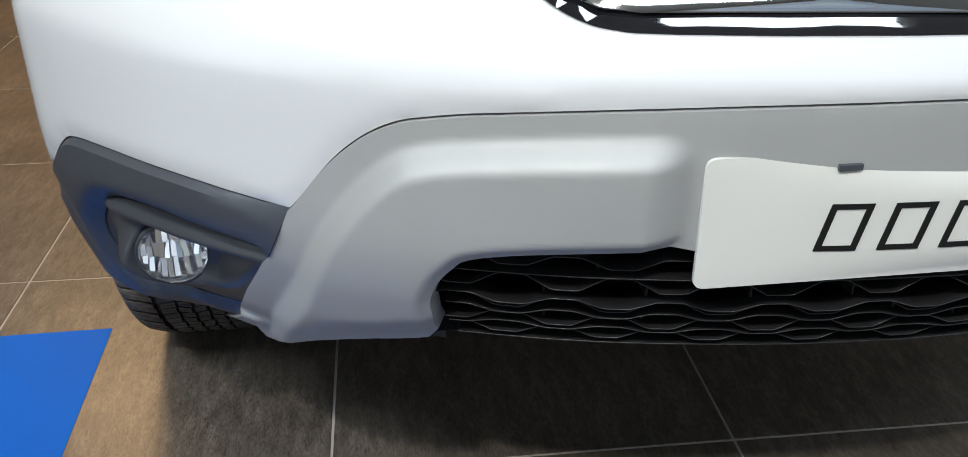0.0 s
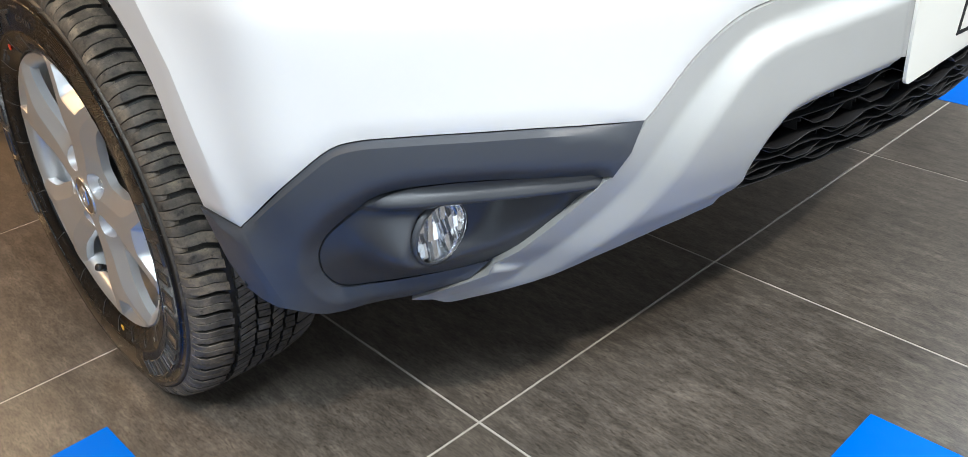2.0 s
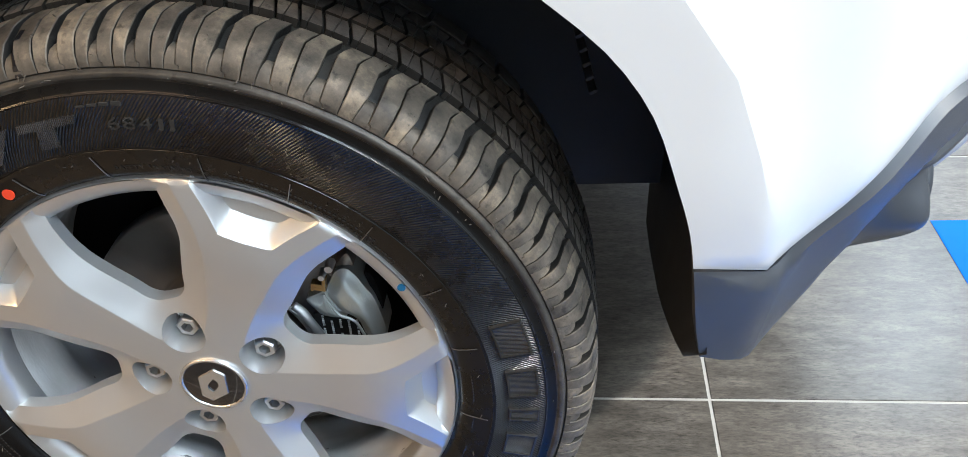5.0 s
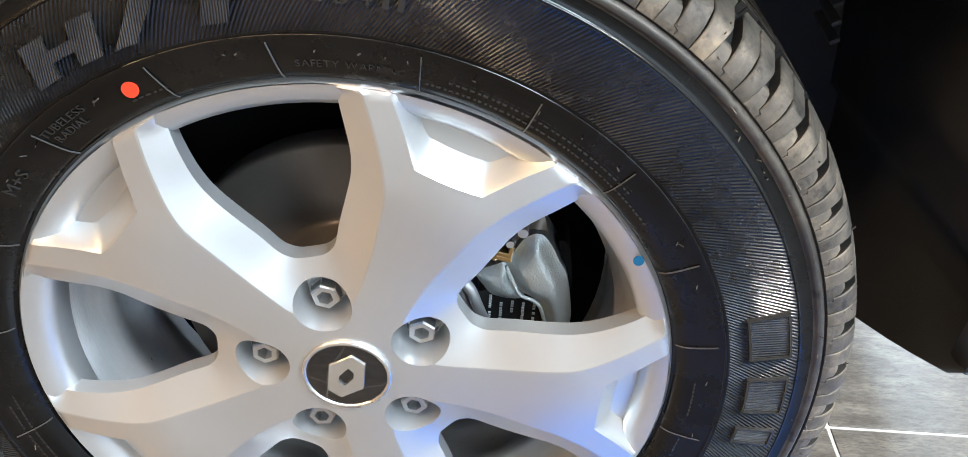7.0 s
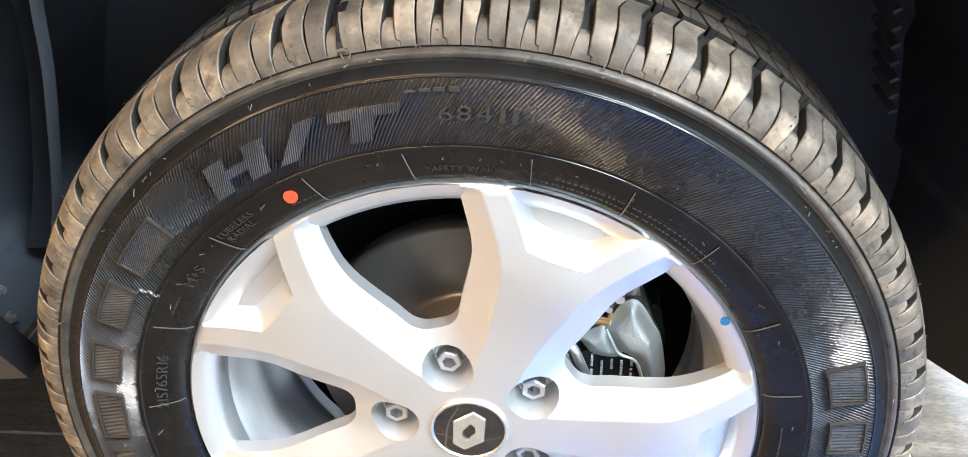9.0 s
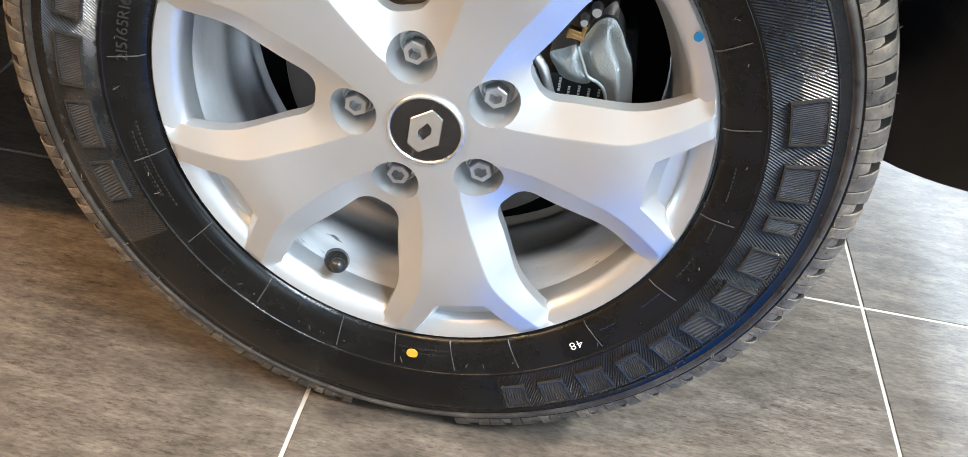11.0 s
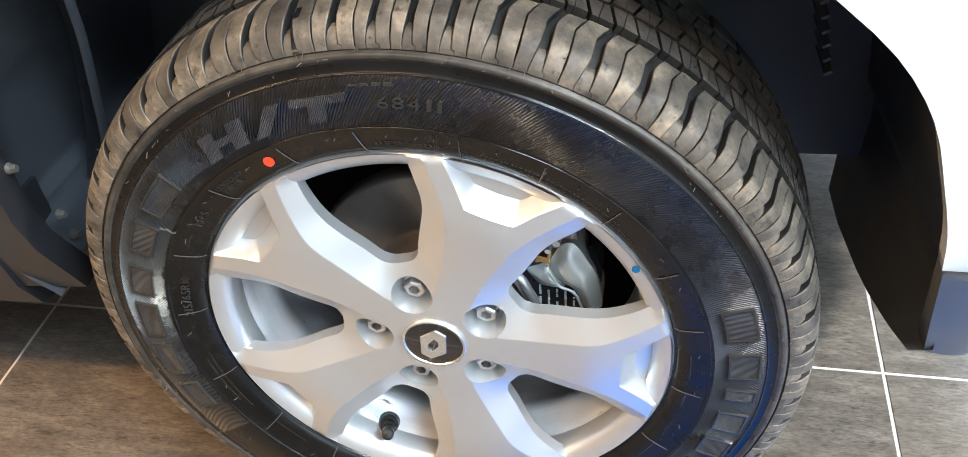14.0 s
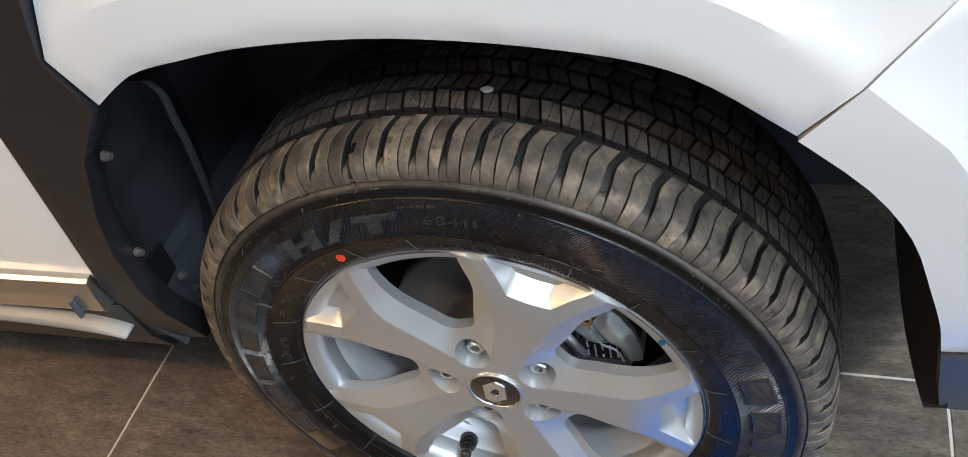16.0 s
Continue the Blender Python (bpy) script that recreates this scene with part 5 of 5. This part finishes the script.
def shoulder_pair(pitch):
    """Two lugs from slit to slit: a deep groove between them runs out in a ramp and a stair towards the sidewall."""
    near, far, ramp = [], [], []
    for x, left, right, slit, drop in (
            (0.2514, 0.31, 0.68, 0.05, 0.0001), (0.2536, 0.31, 0.68, 0.05, 0.0002), (0.2541, 0.31, 0.61, 0.05, 0.0004), (0.2570, 0.33, 0.605, 0.07, 0.0010),
            (0.2605, 0.36, 0.60, 0.11, 0.0030), (0.2640, 0.39, 0.60, 0.10, 0.0060), (0.2668, 0.405, 0.60, 0.08, 0.0085), (0.2740, 0.41, 0.60, 0.08, 0), (0.2800, 0.41, 0.60, 0.09, 0),
            (0.2850, 0.41, 0.60, 0.10, 0), (0.2925, 0.41, 0.60, 0.10, 0), (0.3022, 0.41, 0.60, 0.10, 0)):
        skew = -0.19 * pitch * min(1.0, max(0.0, (x - 0.2850) / 0.0172))
        near.append((x, skew - left * pitch, skew - slit))
        far.append((x - (0.002 if x > 0.30 else 0), skew - pitch + slit, skew - right * pitch))
        if drop:
            ramp.append((x, skew - right * pitch + 0.02, skew - left * pitch - 0.02, drop))
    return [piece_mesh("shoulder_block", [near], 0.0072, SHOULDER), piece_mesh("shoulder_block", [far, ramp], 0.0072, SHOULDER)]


def slanting(x0, x1, lean, half, tooth):
    xs = (x0, x0 + 0.003, x1 - 0.003, x1)
    return [(x, lean * (x - x0) / (x1 - x0) - half + (tooth if n == 0 else 0.0), lean * (x - x0) / (x1 - x0) + half - (tooth if n == 3 else 0.0)) for n, x in enumerate(xs)]


def crossed(x0, x1, lean, pitch, jut=0.0):
    """A slanting block half a pitch long, cut by one thin slit that slants the other way."""
    h, e = pitch / 4 - 0.22, 0.05
    s0, s1 = (0.41 * h, lean - 0.41 * h) if lean > 0 else (-0.41 * h, lean + 0.41 * h)
    x0, x1 = x0 + jut, x1 + jut
    return [[(x0, -h, s0 - e), (x1, lean - h, s1 - e)], [(x0, s0 + e, h), (x1, s1 + e, lean + h)]]


def block_mesh(pieces):
    bm = bmesh.new()
    for rows in pieces:
        tread_piece(bm, rows, 0.0078)
    bmesh.ops.recalc_face_normals(bm, faces=bm.faces)
    me = bpy.data.meshes.new("tread_block")
    bm.to_mesh(me)
    bm.free()
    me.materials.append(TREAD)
    me.materials.append(GROOVE_SHADE)
    return me


RIBS = [(0.3098, 0.3325, 0.9), (0.3378, 0.3560, -1.0), (0.3610, 0.3785, 1.0), (0.3835, 0.4000, -0.9)]


@functools.cache
def pitch_meshes(pitch):
    """The pieces of one pitch: two shoulder lugs, then two blocks for each of the two nearest ribs."""
    return (shoulder_pair(pitch), [block_mesh(crossed(*RIBS[0], pitch, jut)) for jut in (0.0, 0.0016)],
            [block_mesh(crossed(*RIBS[1], pitch, jut)) for jut in (-0.0011, 0.0011)])


def wheel_piece(name, me, a):
    ob = new(name, me)
    ob.parent = wheel
    ob.matrix_basis = Matrix.Rotation(radians(-a), 4, "X")


REST = bmesh.new()
a = FIRST
for pitch in PITCHES:
    lugs, second, third = pitch_meshes(pitch)
    if not 171 < (a - pitch / 2) % 360 < 189:
        for me in lugs:
            wheel_piece("shoulder_block", me, a)
        tread_piece(REST, slanting(0.4050, 0.4450, -1.0, pitch / 2 - 0.4, 0.3), 0.0074, a - pitch / 2)
    for k in (0, 1):
        b = a - pitch * (0.45 + 0.5 * k)
        if 170 < b % 360 < 190:
            continue
        wheel_piece("tread_block", second[k], b)
        if -100 < (b + 180) % 360 - 180 < 80:
            wheel_piece("tread_block", third[k], b + 1.1)
        else:
            for rows in crossed(*RIBS[1], pitch, 0.0022 * k - 0.0011):
                tread_piece(REST, rows, 0.0078, b + 1.1)
        for rib, turn in ((2, 0.4), (3, 1.6)):
            for rows in crossed(*RIBS[rib], pitch, 0.0022 * k - 0.0011):
                tread_piece(REST, rows, 0.0078, b + turn)
    a -= pitch
bmesh.ops.recalc_face_normals(REST, faces=REST.faces)
tagged(part("tread_rest", REST, [TREAD, GROOVE_SHADE], wheel, smooth=False), kind="stuff")


# sidewall lettering
def glyphs(text, bold=0.0):
    """Outline meshes of the characters in the built-in font, with their advance."""
    out, x = [], 0.0
    for ch in text:
        if ch == " ":
            x += 0.35
            continue
        cu = bpy.data.curves.new("glyph", "FONT")
        cu.body, cu.size, cu.extrude, cu.resolution_u, cu.offset = ch, 1.0, 0.5, 3, bold
        ob = bpy.data.objects.new("glyph", cu)
        scene.collection.objects.link(ob)
        bpy.context.view_layer.update()
        me = bpy.data.meshes.new_from_object(ob.evaluated_get(bpy.context.evaluated_depsgraph_get()))
        co = np.array([tuple(v.co) for v in me.vertices])
        faces = [tuple(p.vertices) for p in me.polygons]
        bpy.data.objects.remove(ob)
        bpy.data.curves.remove(cu)
        bpy.data.meshes.remove(me)
        lo, hi = co[:, 0].min(), co[:, 0].max()
        co[:, 0] += x - lo
        out.append((co, faces))
        x += hi - lo + 0.12
    return out, x - 0.12


def ring_text(text, r, a0, a1, tall, lift=0.0010, mat=None, label="", slant=0.0, bold=0.0):
    """Raised characters round the sidewall from angle a0 to a1, tops outward."""
    shapes, width = glyphs(text, bold)
    bm = bmesh.new()
    for co, faces in shapes:
        vs = []
        for x, y, z in co:
            rr = r + y / 0.72 * tall
            a = a0 + (a1 - a0) * (x + slant * y) / width
            t = radians(PHI + a)
            vs.append(bm.verts.new((side_x(rr) - (lift if z > 0 else -0.0006), rr * math.sin(t), rr * math.cos(t))))
        for f in faces:
            try:
                g = bm.faces.new([vs[i] for i in f])
                g.material_index = 0 if all(co[i][2] > 0 for i in f) else 1
            except ValueError:
                pass
    bmesh.ops.recalc_face_normals(bm, faces=bm.faces)
    return part("sidewall_lettering", bm, [mat or RUBBER_BAND, RUBBER_BAND], wheel, label, smooth=False)


def ring_bar(r0, r1, a0, a1, lift=0.0012, name="sidewall_bar", mat=None, hollow=0.0, slant=0.0):
    """A raised bar on the sidewall, hollow ones as a raised outline."""
    bm = bmesh.new()
    m = 5

    def patch(ra, rb, aa, ab):
        top = []
        for i in range(m + 1):
            a = radians(PHI + aa + (ab - aa) * i / m)
            row = []
            for rr, out in ((ra, -1), (rb, 1)):
                t = a + radians(slant) * (rr - r0) / (r1 - r0)
                rl, tl = rr + 0.0006 * out, t + (0.0024 if i == m else -0.0024 if i == 0 else 0.0) * (1 if ab > aa else -1)
                row.append((bm.verts.new((side_x(rr) - lift, rr * math.sin(t), rr * math.cos(t))), bm.verts.new((side_x(rl) + 0.0006, rl * math.sin(tl), rl * math.cos(tl)))))
            top.append(row)
        for p, q in zip(top, top[1:]):
            bm.faces.new((p[0][0], q[0][0], q[1][0], p[1][0]))
            bm.faces.new((q[0][0], p[0][0], p[0][1], q[0][1]))
            bm.faces.new((p[1][0], q[1][0], q[1][1], p[1][1]))
        for p, flip in ((top[0], False), (top[-1], True)):
            f = (p[0][0], p[1][0], p[1][1], p[0][1])
            bm.faces.new(f[::-1] if flip else f)

    if hollow:
        e = math.degrees(hollow / ((r0 + r1) / 2)) * (1 if a1 > a0 else -1)
        patch(r0, r0 + hollow, a0, a1), patch(r1 - hollow, r1, a0, a1)
        patch(r0 + hollow, r1 - hollow, a0, a0 + e), patch(r0 + hollow, r1 - hollow, a1 - e, a1)
    else:
        patch(r0, r1, a0, a1)
    bmesh.ops.recalc_face_normals(bm, faces=bm.faces)
    return part(name, bm, mat or RUBBER_BAND, wheel, smooth=False)


ring_text("H/T", 0.2635, 22.0, -6.6, 0.0200, 0.0022, RIBBED_Y, label="raised black sidewall lettering", slant=0.14, bold=0.07)
ring_text("684", 0.2700, -12.4, -19.2, 0.0100, 0.0008)
ring_text("II", 0.2700, -20.2, -22.6, 0.0100, 0.0008)
ring_text("M+S", 0.2335, 40.5, 35.5, 0.0075, 0.0010)
ring_text("TUBELESS", 0.2395, 28.5, 20.5, 0.0050, 0.0009)
ring_text("RADIAL", 0.2330, 27.5, 21.5, 0.0050, 0.0009)
ring_text("SAFETY WARNING", 0.2310, -9.5, -24.0, 0.0046, 0.0009)
ring_text("215/65R16", 0.2330, 71.0, 58.0, 0.0080, 0.0010)
ring_text("48", 0.2350, -154.0, -157.0, 0.0070, 0.0006, PLATE)
# maker's and model words stand as plain raised outlines
def worded(r0, r1, a0, a1, axis):
    """A ribbed raised field with a smooth raised border."""
    ring_bar(r0 + 0.0008, r1 - 0.0008, a0, a1, 0.0014, mat=RIBBED_Z if axis else RIBBED_Y)
    ring_bar(r0, r1, a0, a1, 0.0026, mat=RUBBER_BAND, hollow=0.0014)


# start and end, in degrees, of each raised field
for n, (a0, a1) in enumerate(((-86.3, -93.6), (-97.2, -103.6), (-106.8, -109.8), (-113.6, -119.0), (-122.0, -127.2), (-130.2, -135.4), (-138.0, -142.6), (-145.6, -150.4), (-153.4, -158.8), (-161.8, -166.8), (-169.8, -174.2))):
    worded(0.2655, 0.2920, a0, a1, n < 6)
for n, (a0, a1) in enumerate(((32.2, 41.8), (45.2, 53.2), (57.2, 64.6), (67.6, 77.0), (79.8, 88.6), (91.6, 99.4))):
    worded(0.2645, 0.2860, a0, a1, n > 0)
for n in range(4):
    ring_bar(0.2885, 0.2897 + 0.0006 * n, -8.5 - 1.8 * n, -9.8 - 1.8 * n, 0.0008)
# small print as short bars
random.seed(7)
for a0, a1, r in ((-27, -66, 0.2300), (-30, -60, 0.2350), (164, 176, 0.2300), (165, 175, 0.2345), (-100, -108, 0.2340), (-113, -117, 0.2345), (-122, -128, 0.2340), (-133, -138, 0.2345), (-145, -149, 0.2340), (104, 84, 0.2350), (101, 86, 0.2400), (112, 122, 0.2320), (14, 8.5, 0.2310), (44, 48, 0.2380)):
    way = 1 if a1 > a0 else -1
    a = a0
    bm = bmesh.new()
    while (a1 - a) * way > 0:
        w = random.uniform(0.35, 0.8)
        for dr in (0.0, 0.0026):
            t = radians(PHI + a)
            c = Vector((side_x(r) - 0.0003, (r + dr) * math.sin(t), (r + dr) * math.cos(t)))
            add_box(bm, (-0.0004, -0.0019 * w, -0.0006), (0.0006, 0.0019 * w, 0.0006), 0, Matrix.Translation(c) @ Matrix.Rotation(-t, 4, "X"))
        a += way * (w + 0.35)
    part("sidewall_small_print", bm, RUBBER_BAND, wheel, smooth=False)
# moulding flashes across the bead ring
for a in [9, -7, -26, 28.5, 51, 70, 92, 112, 131, 150, 163, 176, -170, -151, -132, -112, -92, -76, -58, -42]:
    bm = bmesh.new()
    p0, p1 = on_wheel(0.2215, a - 0.4, 0), on_wheel(0.2470, a + 0.5, 0)
    pts = []
    for i in range(7):
        p = p0.lerp(p1, i / 6)
        rr = math.hypot(p.y, p.z)
        pts.append(Vector((side_x(rr) - 0.0010, p.y, p.z)))
    for p, q in zip(pts, pts[1:]):
        m = Matrix.Translation((p + q) / 2) @ (q - p).to_track_quat("Z", "X").to_matrix().to_4x4()
        add_box(bm, (-0.0004, -0.0002, -(q - p).length / 2), (0.0004, 0.0004, (q - p).length / 2), 0, m)
    part("moulding_flash", bm, PALE_RUBBER, wheel, smooth=False)
# rubber vent hairs
bm = bmesh.new()
for n in range(170):
    r = random.choice((0.2415, 0.3035, 0.310, 0.316, 0.322))
    a = random.uniform(0, 360)
    if 160 < (a + PHI) % 360 < 200 and r > 0.3:
        continue
    c = on_wheel(r, a, side_x(r) if r < 0.312 else side_x(r) - 0.003)
    tilt = Matrix.Rotation(random.uniform(-0.6, 0.6), 4, "Y") @ Matrix.Rotation(random.uniform(-0.6, 0.6), 4, "Z")
    l = random.uniform(0.002, 0.006)
    add_box(bm, (-l, -0.0003, -0.0003), (0.0005, 0.0003, 0.0003), 0, Matrix.Translation(c) @ tilt)
for n in range(120):
    x = random.choice((0.256, 0.262, 0.268, 0.276, 0.285, 0.296, 0.318, 0.328, 0.350))
    a = random.uniform(0, 360)
    if 150 < a < 210:
        continue
    nr, nx = surface_normal(x)
    base = Matrix.Rotation(radians(-a), 4, "X") @ Matrix.Translation((x + nx * 0.006, 0, crown_r(x) + nr * 0.006)) @ Matrix.Rotation(math.atan2(nx, nr), 4, "Y")
    tilt = Matrix.Rotation(random.uniform(-0.7, 0.7), 4, "X") @ Matrix.Rotation(random.uniform(-0.5, 0.5), 4, "Y")
    add_box(bm, (-0.00028, -0.00028, 0.0), (0.00028, 0.00028, random.uniform(0.0015, 0.0045)), 0, base @ tilt)
tagged(part("vent_hairs", bm, TREAD, wheel, smooth=False), kind="stuff")

# a dark oily run down one shoulder block
bm = bmesh.new()
for x0, x1, a0, a1 in ((0.2516, 0.2560, 11.75, 12.75), (0.2560, 0.2610, 11.9, 12.5), (0.2610, 0.2680, 11.6, 12.2), (0.2680, 0.2760, 11.2, 12.0)):
    tread_piece(bm, [(x0, a0, a1), (x1, a0 - 0.15, a1 - 0.2)], 0.0079)
bmesh.ops.recalc_face_normals(bm, faces=bm.faces)
part("oil_streak", bm, [PIANO, GROOVE_SHADE], wheel, "dark oily run on the shoulder", smooth=False)
# a twisted strip of pale flash
bm = bmesh.new()
for i in range(8):
    r = 0.2515 + 0.0017 * i
    c = on_wheel(r, 44.2 + 0.25 * math.sin(i * 1.3), side_x(r) - 0.0016)
    add_box(bm, (-0.0009, -0.0005, -0.0010), (0.0009, 0.0005, 0.0010), 0, Matrix.Translation(c) @ Matrix.Rotation(radians(-PHI - 44), 4, "X") @ Matrix.Rotation(0.8 * i, 4, "Z"))
part("flash_strip", bm, PALE_RUBBER, wheel, "pale twisted strip of rubber flash", smooth=False)

# paint marks
for name, r, a, rad, mat, dx, label in (("red_dot", 0.2380, 13.2, 0.0048, RED, -0.0008, "orange-red tyre mark"), ("yellow_dot", 0.2350, 167.0, 0.0052, YELLOW, -0.0008, "yellow tyre mark"), ("blue_dot", 0.2140, -72.7, 0.0034, BLUE_MARK, 0.0, "small blue paint mark on the rim")):
    bm = bmesh.new()
    c = on_wheel(r, a, (side_x(r) if r > 0.22 else 0.2570) + dx)
    bmesh.ops.create_cone(bm, cap_ends=True, segments=24, radius1=rad, radius2=rad, depth=0.0012, matrix=Matrix.Translation(c) @ Matrix.Rotation(radians(90), 4, "Y"))
    part(name, bm, mat, wheel, label, smooth=False)
# a pale stone stuck in the tread
bm = bmesh.new()
bmesh.ops.create_icosphere(bm, subdivisions=2, radius=1.0)
for v in bm.verts:
    v.co = Vector((v.co.x * 0.0050, v.co.y * 0.0085, v.co.z * 0.0040)) * (1 + 0.25 * noise.noise(v.co * 1.7))
stone = tagged(finish("pebble", bm, PEBBLE, smooth=False), "pale grey pebble caught on the tyre tread", "pebble")
stone.location = (0.332, -0.040, 0.680)
stone.scale = (0.68, 0.68, 0.68)
# a tag and a bolt up in the arch
bm = bmesh.new()
add_box(bm, (-0.018, -0.001, -0.030), (0.018, 0.001, 0.030), 0.0006)
tag = part("paper_tag", bm, ORANGE, car, "orange paper tag in the arch", smooth=False)
tag.matrix_basis = pose(0.357, -0.022, 0.736, -40, 0, 96)
bm = bmesh.new()
for i in range(6):
    add_box(bm, (-0.004, -0.0016, 0.004 + 0.0032 * i), (0.010, -0.0011, 0.0055 + 0.0032 * i))
bars = part("tag_print", bm, PLATE, car, smooth=False)
bars.matrix_basis = tag.matrix_basis
bm = bmesh.new()
top = Matrix.Translation((0.352, -0.061, 0.734)) @ Matrix.Rotation(radians(-55), 4, "Y")
bmesh.ops.create_cone(bm, cap_ends=True, segments=24, radius1=0.013, radius2=0.012, depth=0.003, matrix=top)
bmesh.ops.create_cone(bm, cap_ends=True, segments=6, radius1=0.0085, radius2=0.008, depth=0.008, matrix=top @ Matrix.Translation((0, 0, 0.005)))
part("strut_bolt", bm, NUT, car, "zinc bolt with washer up in the arch", smooth=False)
# folded edge of the rear liner and louvres of the front one
bm = bmesh.new()
ridge = spline([(0.345, 0.300, 0.685), (0.345, 0.290, 0.668), (0.350, 0.296, 0.634), (0.360, 0.306, 0.590), (0.375, 0.325, 0.530), (0.395, 0.350, 0.46), (0.41, 0.375, 0.40)], 4)
rows = []
for n, (x, y, z) in enumerate(ridge):
    w = 0.020 * math.sin(math.pi * n / (len(ridge) - 1)) + 0.003
    rows.append([bm.verts.new((x - 0.002, y + 0.009, z)), bm.verts.new((x, y, z)), bm.verts.new((x + w, y + 0.034, z - 0.004)), bm.verts.new((x + 0.07, y + 0.05, z))])
for a, b in zip(rows, rows[1:]):
    for i in range(3):
        bm.faces.new((a[i], a[i + 1], b[i + 1], b[i]))
part("liner_fold", bm, LINER, liner)
for n in range(7):
    bm = bmesh.new()
    m = Matrix.Translation((0.46, -0.322 - 0.0035 * n, 0.612 - 0.0155 * n)) @ Matrix.Rotation(radians(-28), 4, "X") @ Matrix.Rotation(radians(-18), 4, "Y")
    add_box(bm, (-0.024 + 0.002 * n, -0.004, -0.0022), (0.024, 0.004, 0.0022), 0.0012, m)
    part("liner_louvre", bm, CLAD, liner, smooth=False)

# the tiles nearest to the walk, each a piece of the floor
for m in NEAR_TILES:
    ob = new("tile", tile_mesh)
    ob.parent = floor
    ob.matrix_basis = m
